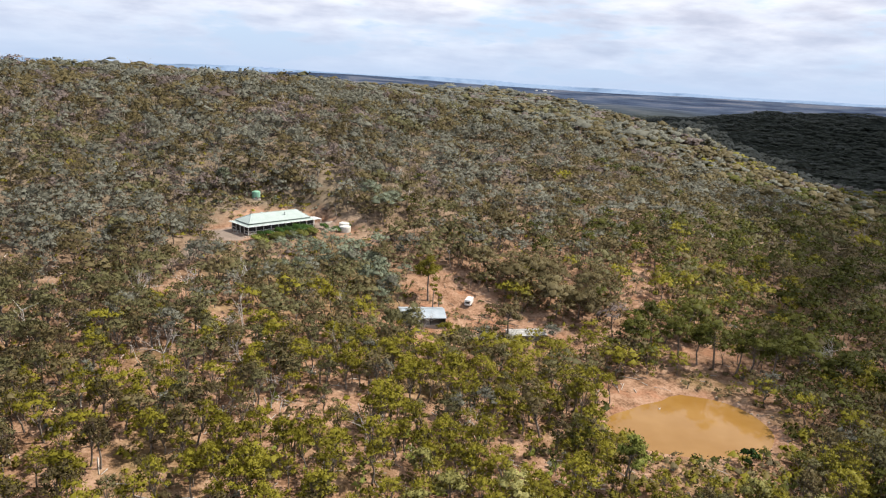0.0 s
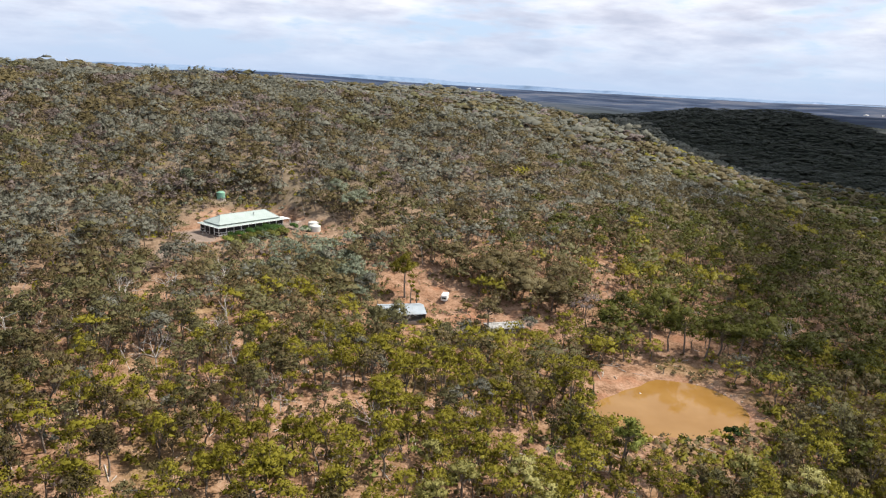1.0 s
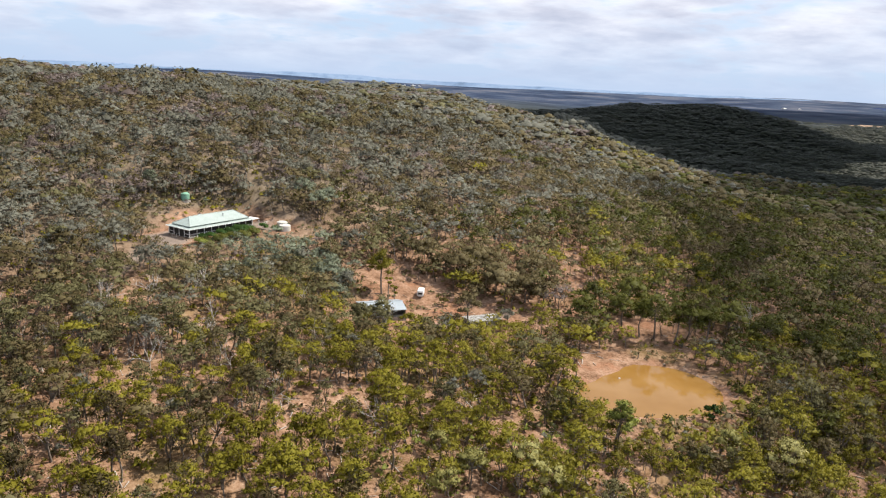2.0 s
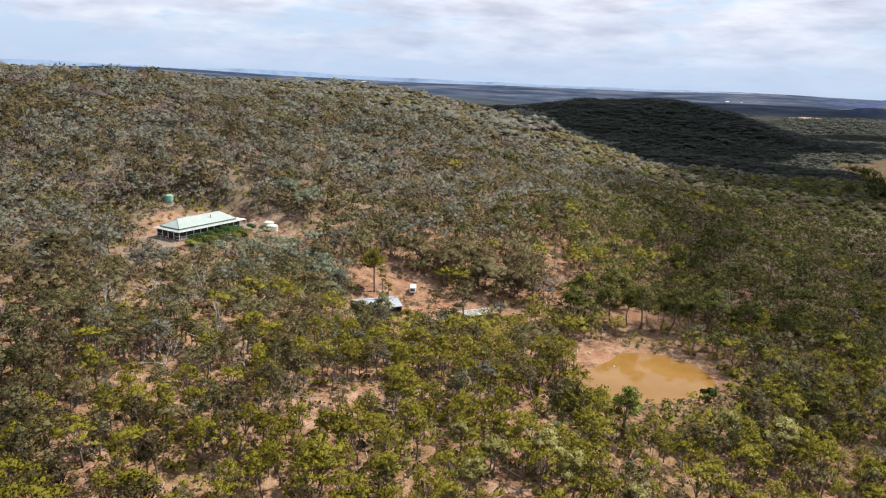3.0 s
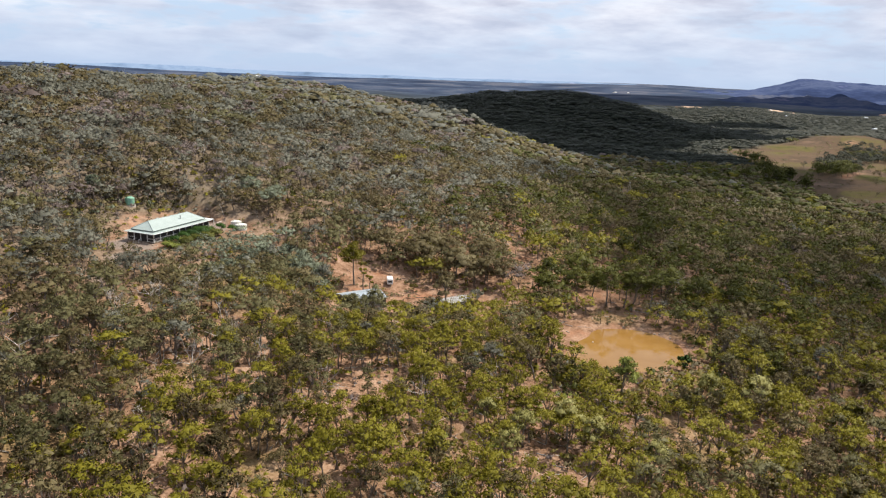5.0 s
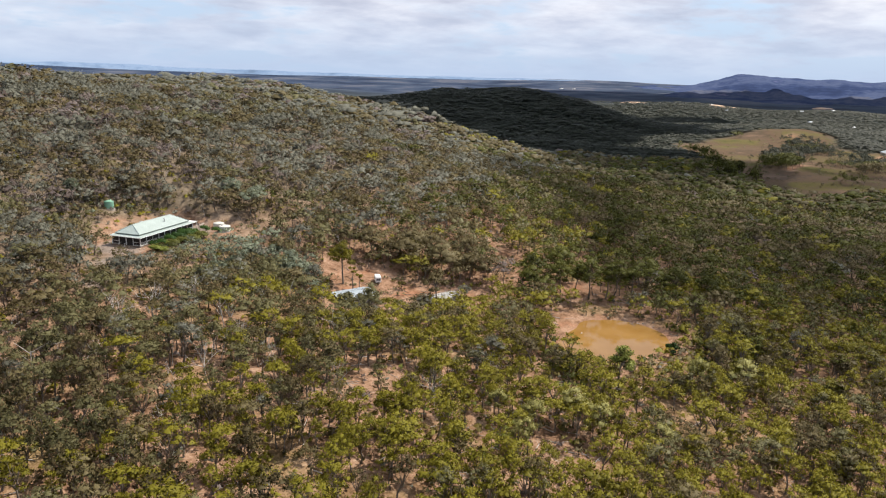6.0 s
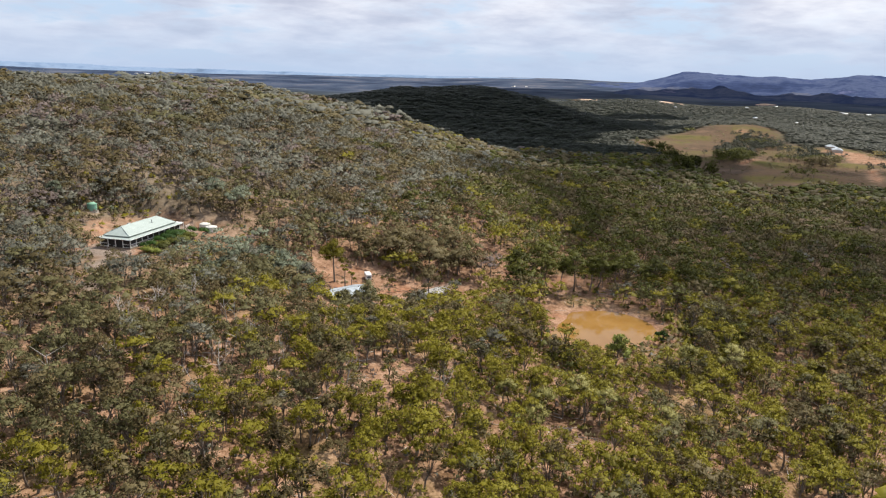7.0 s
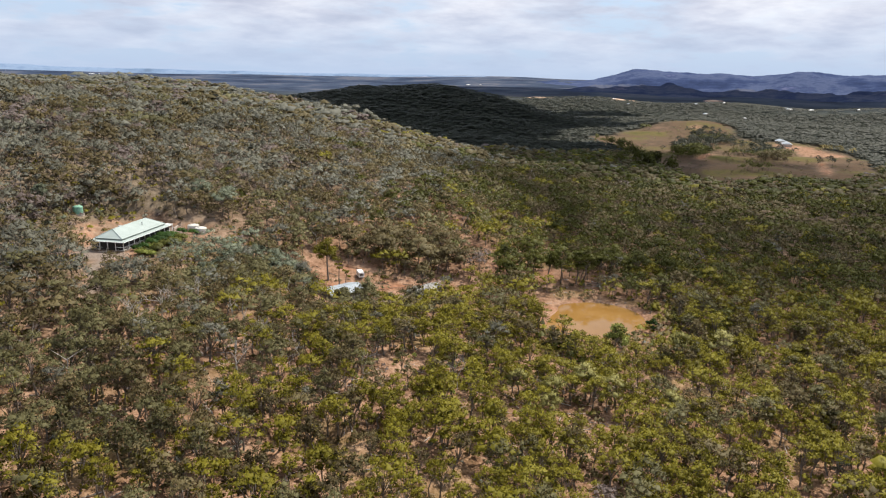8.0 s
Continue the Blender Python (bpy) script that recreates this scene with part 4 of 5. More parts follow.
# ---- the house ----
def make_house():
    L, D, V = 23.4, 9.8, 2.4               # length along the front, depth, verandah
    F, E, K = 0.30, 2.72, 5.1               # floor, verandah eave and ridge above the pad
    h = thing("house", pose(HOUSE_X, HOUSE_Y, HOUSE_Z, 0, 0, HOUSE_TURN), "long low house with pale green roof and white-posted verandah", "house")
    part("floor", boxes((0.15, L - 0.15, 0.15, D - 0.15, -1.6, F), bevel=0.02), DECK, h, "weathered timber verandah deck")
    # brown walls inside the verandah, with openings for windows and doors in relief
    w0, w1, d0, d1 = V, L - V, V, D - V
    walls = [("wall", (w0, w1, d0, d0 + 0.2)), ("wall", (w0, w1, d1 - 0.2, d1)), ("wall", (w0, w0 + 0.2, d0 + 0.2, d1 - 0.2)), ("wall", (w1 - 0.2, w1, d0 + 0.2, d1 - 0.2))]
    for n, (a, b, c, d) in walls:
        part(n, boxes((a, b, c, d, F, E + 0.45)), BRICK, h)
    for i, u in enumerate((4.2, 7.2, 10.4, 13.8, 17.0, 20.2)):
        glass_door = i in (1, 3)
        z0 = F + (0.05 if glass_door else 0.9)
        wide = 2.1 if glass_door else 1.6
        w = part("door" if glass_door else "window", boxes((u - wide / 2, u + wide / 2, d0 - 0.05, d0 + 0.01, z0 - 0.06, z0), (u - wide / 2, u + wide / 2, d0 - 0.05, d0 + 0.01, F + 2.1, F + 2.16),
                 (u - wide / 2 - 0.06, u - wide / 2, d0 - 0.05, d0 + 0.01, z0 - 0.06, F + 2.16), (u + wide / 2, u + wide / 2 + 0.06, d0 - 0.05, d0 + 0.01, z0 - 0.06, F + 2.16), (u - 0.03, u + 0.03, d0 - 0.05, d0 + 0.01, z0, F + 2.1)), WHITE, h, "white framed opening with dark glass")
        for a, b in ((u - wide / 2, u - 0.03), (u + 0.03, u + wide / 2)):
            part("pane", boxes((a, b, d0 - 0.03, d0 - 0.015, z0, F + 2.1)), GLASS, w)
    for v in (4.4, 7.2):
        w = part("window", boxes((w0 - 0.05, w0 + 0.01, v - 0.8, v + 0.8, F + 0.84, F + 0.9), (w0 - 0.05, w0 + 0.01, v - 0.8, v + 0.8, F + 2.1, F + 2.16), (w0 - 0.05, w0 + 0.01, v - 0.86, v - 0.8, F + 0.84, F + 2.16), (w0 - 0.05, w0 + 0.01, v + 0.8, v + 0.86, F + 0.84, F + 2.16)), WHITE, h)
        part("pane", boxes((w0 - 0.03, w0 - 0.015, v - 0.8, v + 0.8, F + 0.9, F + 2.1)), GLASS, w)
    # posts and rails round the verandah
    us = [0.25 + i * (L - 0.5) / 9 for i in range(10)]
    vs = [0.25 + i * (D - 0.5) / 4 for i in range(5)]
    spots = [(u, 0.25) for u in us] + [(u, D - 0.25) for u in us] + [(0.25, v) for v in vs[1:-1]] + [(L - 0.25, v) for v in vs[1:-1]]
    for u, v in spots:
        part("post", boxes((u - 0.08, u + 0.08, v - 0.08, v + 0.08, F, E - 0.12), bevel=0.012), WHITE, h)
    for a, b in zip(us, us[1:]):
        part("rail", boxes((a + 0.08, b - 0.08, 0.2, 0.3, F + 0.92, F + 1.02), (a + 0.08, b - 0.08, 0.22, 0.28, F + 0.12, F + 0.2)), WHITE, h)
        for k in range(1, 12):
            u = a + 0.08 + (b - a - 0.16) * k / 12
            part("baluster", boxes((u - 0.012, u + 0.012, 0.237, 0.263, F + 0.2, F + 0.92)), WHITE, h)
    for a, b in list(zip(vs, vs[1:]))[:1] + list(zip(vs, vs[1:]))[3:]:
        part("rail", boxes((0.2, 0.3, a + 0.08, b - 0.08, F + 0.92, F + 1.02), (0.22, 0.28, a + 0.08, b - 0.08, F + 0.12, F + 0.2)), WHITE, h)
    # black sheets behind the posts stand in for the verandah's deep shade
    for a, b in zip(us, us[1:]):
        part("screen", boxes((a + 0.09, b - 0.09, 0.31, 0.33, F + 0.02, E - 0.13)), VERANDAH_SHADE, h)
    for a, b in zip(vs, vs[1:]):
        part("screen", boxes((0.31, 0.33, a + 0.09, b - 0.09, F + 0.02, E - 0.13)), VERANDAH_SHADE, h)
    part("beam", boxes((0.12, L - 0.12, 0.17, 0.33, E - 0.12, E + 0.06)), WHITE, h)
    part("beam", boxes((0.12, L - 0.12, D - 0.33, D - 0.17, E - 0.12, E + 0.06)), WHITE, h)
    part("beam", boxes((0.17, 0.33, 0.33, D - 0.33, E - 0.12, E + 0.06)), WHITE, h)
    part("beam", boxes((L - 0.33, L - 0.17, 0.33, D - 0.33, E - 0.12, E + 0.06)), WHITE, h)
    # verandah roof: four skirts
    o, i = (-0.35, L + 0.35, -0.35, D + 0.35), (1.5, L - 1.5, 1.5, D - 1.5)
    ze, zi = E + 0.08, E + 0.36
    A, B, C, Dd = (o[0], o[2], ze), (o[1], o[2], ze), (o[1], o[3], ze), (o[0], o[3], ze)
    a, b, c, d = (i[0], i[2], zi), (i[1], i[2], zi), (i[1], i[3], zi), (i[0], i[3], zi)
    for q in ((A, B, b, a), (B, C, c, b), (C, Dd, d, c), (Dd, A, a, d)):
        part("verandah_roof", polys([q], 0.04), ROOF, h)
    part("gutter", boxes((o[0] - 0.08, o[1] + 0.08, o[2] - 0.1, o[2] - 0.005, ze - 0.13, ze + 0.01), (o[0] - 0.08, o[1] + 0.08, o[3] + 0.005, o[3] + 0.1, ze - 0.13, ze + 0.01),
                         (o[0] - 0.1, o[0] - 0.005, o[2], o[3], ze - 0.13, ze + 0.01), (o[1] + 0.005, o[1] + 0.1, o[2], o[3], ze - 0.13, ze + 0.01)), WHITE, h, "white gutter")
    # main hip roof with its eave above a gap, whose shadow darkens the fascia colour
    m = (0.95, L - 0.95, 0.95, D - 0.75)
    zm = E + 0.62
    r0, r1 = (4.6, 6.1, K), (L - 2.8, 6.1, K)
    P, Q, R_, S = (m[0], m[2], zm), (m[1], m[2], zm), (m[1], m[3], zm), (m[0], m[3], zm)
    for q in ((P, Q, r1, r0), (Q, R_, r1), (R_, S, r0, r1), (S, P, r0)):
        part("main_roof", polys([q], 0.05), ROOF, h)
    part("fascia", boxes((m[0], m[1], m[2] - 0.06, m[2] + 0.06, zm - 0.16, zm - 0.03), (m[0], m[1], m[3] - 0.06, m[3] + 0.06, zm - 0.16, zm - 0.03),
                         (m[0] - 0.06, m[0] + 0.06, m[2], m[3], zm - 0.16, zm - 0.03), (m[1] - 0.06, m[1] + 0.06, m[2], m[3], zm - 0.16, zm - 0.03)), plain("shaded_green_fascia", (0.10, 0.13, 0.115), (0.16, 0.19, 0.17), 2, 0.6), h, "green fascia darkened for the shadow of the eave gap")
    for p0, p1 in ((r0, r1), (P, r0), (S, r0), (Q, r1), (R_, r1)):
        co, tr = tube(Vector(p0) + Vector((0, 0, 0.05)), Vector(p1) + Vector((0, 0, 0.05)), 0.09, 0.09, 6)
        bm = bmesh.new()
        vv = [bm.verts.new(x) for x in co]
        for t in tr:
            bm.faces.new([vv[k] for k in t])
        part("ridge_cap", bm, ROOF, h)
    flue = part("flue", lathe([(0.13, 0), (0.13, 1.0), (0.2, 1.02), (0.2, 1.12), (0.05, 1.25)], 14), GREYBOX, h, "grey metal flue", pose(14.8, 3.6, K - 1.0))
    part("collar", lathe([(0.24, 0), (0.16, 0.12)], 14), DARKMETAL, flue)
    part("roof_vent", boxes((-0.5, 0.5, -0.35, 0.35, 0, 0.45), bevel=0.06), GREYBOX, h, "boxy grey cooler on the roof", pose(8.6, 6.5, K - 0.3))
    part("skylight", boxes((-0.6, 0.6, -0.5, 0.5, 0, 0.16), bevel=0.04), DARKMETAL, h, "", pose(4.4, 5.0, K - 0.95, 0, -12, 0))
    # steps to the gravel, and the porch at the far end
    for k in range(2):
        part("step", boxes((-0.2 - 0.3 * (k + 1), -0.2 - 0.3 * k, 4.6, 6.4, -0.3, F - 0.17 * (k + 1)), bevel=0.01), CONCRETE, h)
    for v in (4.5, 6.5):
        part("handrail", boxes((-1.0, 0.2, v - 0.03, v + 0.03, 0.95, 1.03), (-1.0, -0.94, v - 0.03, v + 0.03, -0.1, 0.95)), WHITE, h)
    porch = part("porch_roof", polys([((L + 0.5, 1.2, E - 0.25), (L + 3.6, 1.2, E - 0.4), (L + 3.6, 5.2, E - 0.4), (L + 0.5, 5.2, E - 0.25))], 0.06), WHITE, h, "white porch roof")
    for v in (1.4, 5.0):
        part("post", boxes((L + 3.4, L + 3.52, v - 0.06, v + 0.06, -0.2, E - 0.44)), WHITE, porch)
    return h


make_house()


def water_tank(x, y, r, tall, m, label, turn=0.0, base=None):
    z = zat(x, y) if base is None else base
    t = thing("water_tank", pose(x, y, z, 0, 0, turn), label, "water tank", "water tanks")
    prof = []
    n = 9
    for k in range(n):
        a = tall * k / n
        prof += [(r, a), (r + 0.04, a + tall / n * 0.3), (r + 0.04, a + tall / n * 0.7)]
    prof += [(r, tall), (r * 0.97, tall + 0.05)]
    part("body", lathe(prof, 36), m, t, smooth=True)
    part("lid", lathe([(r * 0.985, 0), (r * 0.98, 0.07), (r * 0.45, 0.34), (r * 0.22, 0.40)], 36), m, t, "", pose(0, 0, tall + 0.04))
    part("hatch", lathe([(0.28, 0), (0.28, 0.12), (0.2, 0.16)], 16), m, t, "", pose(r * 0.45, 0, tall + 0.34))
    co, tr = tube((r + 0.08, 0, 0.1), (r + 0.08, 0, tall + 0.1), 0.05, 0.05, 6)
    bm = bmesh.new()
    vv = [bm.verts.new(c) for c in co]
    for q in tr:
        bm.faces.new([vv[k] for k in q])
    part("pipe", bm, WHITE, t, "white plastic pipe")
    part("plinth", lathe([(r + 0.5, -1.5), (r + 0.35, 0.0)], 24), CONCRETE, t, "earth and concrete pad")


water_tank(-62.0, 236.2, 1.35, 2.0, TANKGREEN, "pale green round water tank on the slope behind the house", 30)
water_tank(-30.3, 222.4, 1.75, 1.7, TANKCREAM, "cream round water tank at the edge of the yard", 200)
water_tank(-31.2, 227.0, 1.65, 1.8, TANKCREAM, "cream round water tank beside another one", 160)


def yard_bits():
    # low concrete wall and slabs of the yard
    x, y = house_xy(29.5, 2.5)
    w = thing("retaining_wall", pose(x, y, HOUSE_Z, 0, 0, HOUSE_TURN + 8), "low pale concrete wall at the edge of the yard", "wall")
    for k in range(6):
        part("block", boxes((k * 1.2, k * 1.2 + 1.17, -0.15, 0.15, -1.0, 0.55), bevel=0.02), CONCRETE, w)
    # garden stones along the gravel
    st = templates_stone
    for k in range(9):
        x, y = house_xy(-0.9 - 0.5 * math.sin(k), -1.8 + 1.05 * k)
        o = new("stone", st[k % len(st)])
        o.matrix_world = Matrix.LocRotScale((x, y, zat(x, y)), Euler((0, 0, k * 1.3)), (1 + 0.2 * math.sin(k * 2),) * 3)
        tagged(o, "pale rock edging the gravel beside the house", "rock", "garden rocks")


def stone_mesh(seed):
    bm = bmesh.new()
    bmesh.ops.create_icosphere(bm, subdivisions=2, radius=0.28)
    for v in bm.verts:
        v.co *= 1 + 0.35 * noise.noise(v.co * 4 + Vector((seed, 0, 0)))
        v.co.z = v.co.z * 0.65 + 0.06
    me = bpy.data.meshes.new("stone")
    bm.to_mesh(me)
    bm.free()
    me.materials.append(STONE)
    return me


templates_stone = [stone_mesh(3.7 * k) for k in range(4)]
yard_bits()


# ---- the clearing: sheds and caravan ----
def make_shed(x, y, turn, L, W, eave, rise, roofm, wallm, label, open_side=True):
    z = zat(x, y)
    s = thing("shed", pose(x, y, z, 0, 0, turn), label, "shed", "sheds")
    t = 0.06
    part("slab", boxes((-L / 2 - 0.2, L / 2 + 0.2, -W / 2 - 0.2, W / 2 + 0.2, -1.2, 0.06)), CONCRETE, s)
    part("wall", boxes((-L / 2, L / 2, W / 2 - t, W / 2, 0.06, eave)), wallm, s)
    gable = lambda u: polys([((u, -W / 2 + t, 0.06), (u, W / 2 - t, 0.06), (u, W / 2 - t, eave), (u, 0, eave + rise - 0.02), (u, -W / 2 + t, eave))], t)
    part("wall", gable(-L / 2 + t), wallm, s)
    part("wall", gable(L / 2), wallm, s)
    if open_side:
        for k in range(4):
            u = -L / 2 + 0.1 + (L - 0.2) * k / 3
            part("post", boxes((u - 0.07, u + 0.07, -W / 2, -W / 2 + 0.14, 0.06, eave)), DARKMETAL, s)
        part("beam", boxes((-L / 2, L / 2, -W / 2, -W / 2 + t, eave - 0.35, eave)), wallm, s)
    else:
        part("wall", boxes((-L / 2, L / 2, -W / 2, -W / 2 + t, 0.06, eave)), wallm, s)
    for sg in (-1, 1):
        part("roof", polys([((-L / 2 - 0.25, sg * (W / 2 + 0.3), eave - 0.3 * rise / (W / 2)), (L / 2 + 0.25, sg * (W / 2 + 0.3), eave - 0.3 * rise / (W / 2)), (L / 2 + 0.25, 0, eave + rise), (-L / 2 - 0.25, 0, eave + rise))], 0.05), roofm, s)
    part("ridge_cap", boxes((-L / 2 - 0.25, L / 2 + 0.25, -0.16, 0.16, eave + rise + 0.005, eave + rise + 0.05)), roofm, s)
    return s


make_shed(-4.2, 178.9, 8, 11.4, 8.6, 2.0, 1.0, ZINC, SHEDWALL, "silver metal shed with low gable roof and open side")
make_shed(23.2, 176.6, 12, 9.6, 4.6, 1.4, 0.5, CHALK, SHEDWALL, "pale grey-roofed low shed half hidden behind dead branches", False)


def make_caravan(x, y, turn):
    z = zat(x, y)
    c = thing("caravan", pose(x, y, z, 0, 0, turn) @ Matrix.Scale(0.8, 4), "white caravan with dark front window standing in the clearing", "caravan")
    bm = boxes((-2.3, 2.3, -1.1, 1.1, 0.5, 2.65))
    bmesh.ops.bevel(bm, geom=list(bm.edges), offset=0.28, segments=4, affect="EDGES", profile=0.5)
    part("body", bm, WHITE, c, smooth=False)
    fw = part("window", boxes((2.27, 2.33, -0.75, 0.75, 1.25, 1.95), bevel=0.02), DARKMETAL, c, "black framed front window")
    part("pane", boxes((2.335, 2.35, -0.68, 0.68, 1.32, 1.88)), GLASS, fw)
    for u in (-1.2, 0.7):
        sw = part("window", boxes((u - 0.5, u + 0.5, -1.13, -1.08, 1.35, 1.95), bevel=0.02), DARKMETAL, c)
        part("pane", boxes((u - 0.44, u + 0.44, -1.15, -1.135, 1.41, 1.89)), GLASS, sw)
    door = part("door", boxes((1.4, 2.0, -1.125, -1.08, 0.6, 2.35), bevel=0.02), WHITE, c)
    part("handle", boxes((1.46, 1.52, -1.16, -1.125, 1.35, 1.5)), DARKMETAL, door)
    part("drawbar", boxes((2.2, 3.4, -0.35, -0.27, 0.42, 0.5), (2.2, 3.4, 0.27, 0.35, 0.42, 0.5), (3.3, 3.5, -0.35, 0.35, 0.42, 0.52)), DARKMETAL, c)
    part("hatch", boxes((-0.4, 0.4, -0.35, 0.35, 2.64, 2.76), bevel=0.03), WHITE, c)
    for v in (-1.0, 1.0):
        wheel = part("wheel", lathe([(0.12, -0.1), (0.3, -0.1), (0.34, -0.05), (0.34, 0.05), (0.3, 0.1), (0.12, 0.1)], 20), RUBBER, c, "", pose(-0.2, v, 0.34, 90, 0, 0))
        part("rim", lathe([(0.02, -0.11), (0.2, -0.11), (0.2, 0.11), (0.02, 0.11)], 14), GREYBOX, wheel)


make_caravan(8.7, 191.6, -106)


# ---- trees that stand out, shrubs of the garden, dead wood ----
def mesh_from(co, tr, m, name, tone=False):
    return raw_mesh(name, co, tr, [m], tone=np.zeros(len(co)) if tone else None)


def lone_tree(x, y, tall, spread, key, label, clumps=10, rise=0.55, per=150, size=0.165):
    wood, leaves = gum(tall, spread, int(clumps * 1.2), int(per * 0.6), size * 1.3, 6, clumps, rise, deep=0.2, flat=0.6, clump=(0.30, 0.48), fill=0.62)
    t = thing("gum_tree", pose(x, y, zat(x, y), 0, 0, 0), label, "tree", "gum trees of the clearing")
    for nm, body, m in (("trunk", wood, BARK), ("crown", leaves, LEAF[key])):
        o = new(nm, raw_mesh(nm, *body[:2], [m], tone=np.zeros(len(body[0])), smooth=True, nrm=body[2]))
        o.parent = t


lone_tree(-2.8, 190.4, 13.2, 3.7, "olive", "tall gum with a bright green crown beside the shed", 18, 0.6, 260)
lone_tree(0.6, 184.8, 7.0, 1.3, "olive", "thin leaning gum with a sparse crown beside the shed", 4, 0.75)
lone_tree(-1.4, 185.8, 9.0, 1.4, "olive", "thin straight gum beside the shed", 4, 0.8)
lone_tree(-12.5, 186.0, 8.0, 3.2, "grey", "grey-green gum at the edge of the clearing", 9)
lone_tree(9.5, 201.0, 5.0, 1.6, "dry", "small half-bare tree in the clearing", 5)
lone_tree(14.0, 165.5, 7.0, 2.8, "dry", "spreading brownish gum between the sheds", 9)
lone_tree(-11.5, 164.0, 7.0, 2.6, "khaki", "grey-green gum leaning before the silver shed", 15, 0.4, 210)
lone_tree(17.0, 170.0, 13.0, 3.6, "dry", "tall half-bare gum standing between the sheds", 14, 0.55, 170)
lone_tree(14.5, 186.5, 2.6, 1.3, "gold", "low yellow shrub beside the caravan", 5, 0.3)
lone_tree(2.6, 170.6, 4.4, 2.6, "olive", "low olive gum in front of the shed", 9, 0.3)
lone_tree(6.6, 170.0, 3.8, 2.2, "khaki", "low khaki gum beside the shed", 8, 0.3)
lone_tree(-8.5, 169.6, 3.2, 2.2, "olive", "low bushy gum before the open side of the shed", 8, 0.3)
lone_tree(-7.4, 160.0, 11.2, 3.3, "khaki", "tall grey-green gum standing before the silver shed", 13, 0.5, 200)
lone_tree(20.6, 171.2, 2.6, 1.7, "khaki", "scrubby khaki tree before the low shed", 6, 0.3)
lone_tree(27.5, 171.5, 3.4, 1.8, "dry", "brown scrubby tree in front of the low shed", 6, 0.3)
lone_tree(30.5, 175.0, 5.2, 2.2, "grey", "grey scrubby tree beside the low shed", 7, 0.3)
lone_tree(32.3, 109.4, 11.6, 2.5, "fresh", "single fresh green gum on the dam wall", 14, 0.62, 220)
lone_tree(57.5, 117.5, 4.0, 1.7, "garden", "dark green bushy tree by the water", 8, 0.35)
lone_tree(34.0, 139.5, 7.0, 2.2, "olive", "leaning gum on the bank of the dam", 8)
for gx, gy, gt, gs in ((61, 169, 11, 3.4), (64.5, 165.5, 10, 3.0), (68, 164, 12, 3.6), (72.5, 161.5, 11, 3.2), (76, 162, 12, 3.4), (79.5, 158.5, 11, 3.2), (86, 160, 12, 4.0), (94, 154, 11, 3.5), (66, 178, 12, 3.8), (50, 170, 10, 3.0), (101, 148, 10.5, 3.4), (56, 176, 10, 3.2)):
    lone_tree(gx, gy, gt * 1.1, gs * 1.2, "deep", "tall dark green gum behind the dam", 13, 0.55, 200)
for gx, gy, gt, gs in ((14, 210, 9, 3.6), (23, 201, 9, 4.4), (31, 193, 9.5, 4.8), (39, 188, 9, 4.2), (28, 208, 9, 4.0), (44, 198, 9, 3.8), (34, 201, 9, 4.2)):
    lone_tree(gx, gy, gt * 1.05, gs * 1.25, "dry", "spreading brown-green gum over shaded litter", 14, 0.45, 220)
for gx, gy, gt, gs in ((-20, 233, 9.5, 3.8), (-16.5, 238, 9, 3.4), (-24, 240, 9.5, 3.6), (-38.5, 190.5, 3.4, 2.8), (-32, 196, 3.4, 2.8), (-26, 201, 3.6, 2.8), (-43, 186, 3.8, 2.6), (-19, 204, 4.6, 3.0), (-72, 232, 9, 2.2), (-16, 196, 7, 3.4), (-13, 189, 6.5, 3.0), (-20, 190, 6.5, 3.2)):
    lone_tree(gx, gy, gt, gs, "sage", "dense pale sage-green gum near the house", 11, 0.4)


for gx, gy, gt, gs in ((14.4, 92.7, 7.5, 2.6), (12.2, 99, 7.5, 2.4), (61.7, 100, 8, 2.8), (73.9, 86, 7, 2.4), (53.8, 105.2, 6, 2.6), (20.8, 82.4, 7, 2.2), (2.2, 98.5, 6.6, 2.4), (-2.4, 93.5, 6.4, 2.3), (-2.0, 105.0, 6.2, 1.8)):
    lone_tree(gx, gy, gt * 1.22, gs * 1.15, "cream", "gum in creamy flower among the olive trees", 9, 0.5)


def garden_shrub(u, v, r, tall, key, label):
    x, y = house_xy(u, v)
    n = max(4, int(r * 5))
    cen = [np.array([r * 0.6 * math.cos(i * 2.4), r * 0.6 * math.sin(i * 2.4), tall * (0.35 + 0.3 * ((i * 7) % 5) / 5)]) for i in range(n)]
    co, tr, nv = join([tuft(c, r * 0.6, 60, 0.14, 5, 0.8, np.array([0, 0, tall * 0.4]), r, 0.75) for c in cen])
    s = thing("garden_shrub", pose(x, y, zat(x, y), 0, 0, 0), label, "shrub", "garden shrubs")
    o = new("foliage", raw_mesh("foliage", co, tr, [LEAF[key]], tone=np.zeros(len(co)), smooth=True, nrm=nv))
    o.parent = s
    wc = join([tube((0, 0, -0.2), c - [0, 0, 0.2], 0.05, 0.02, 4) for c in cen[:4]])
    o = new("stems", mesh_from(*wc, BARK, "stems"))
    o.parent = s


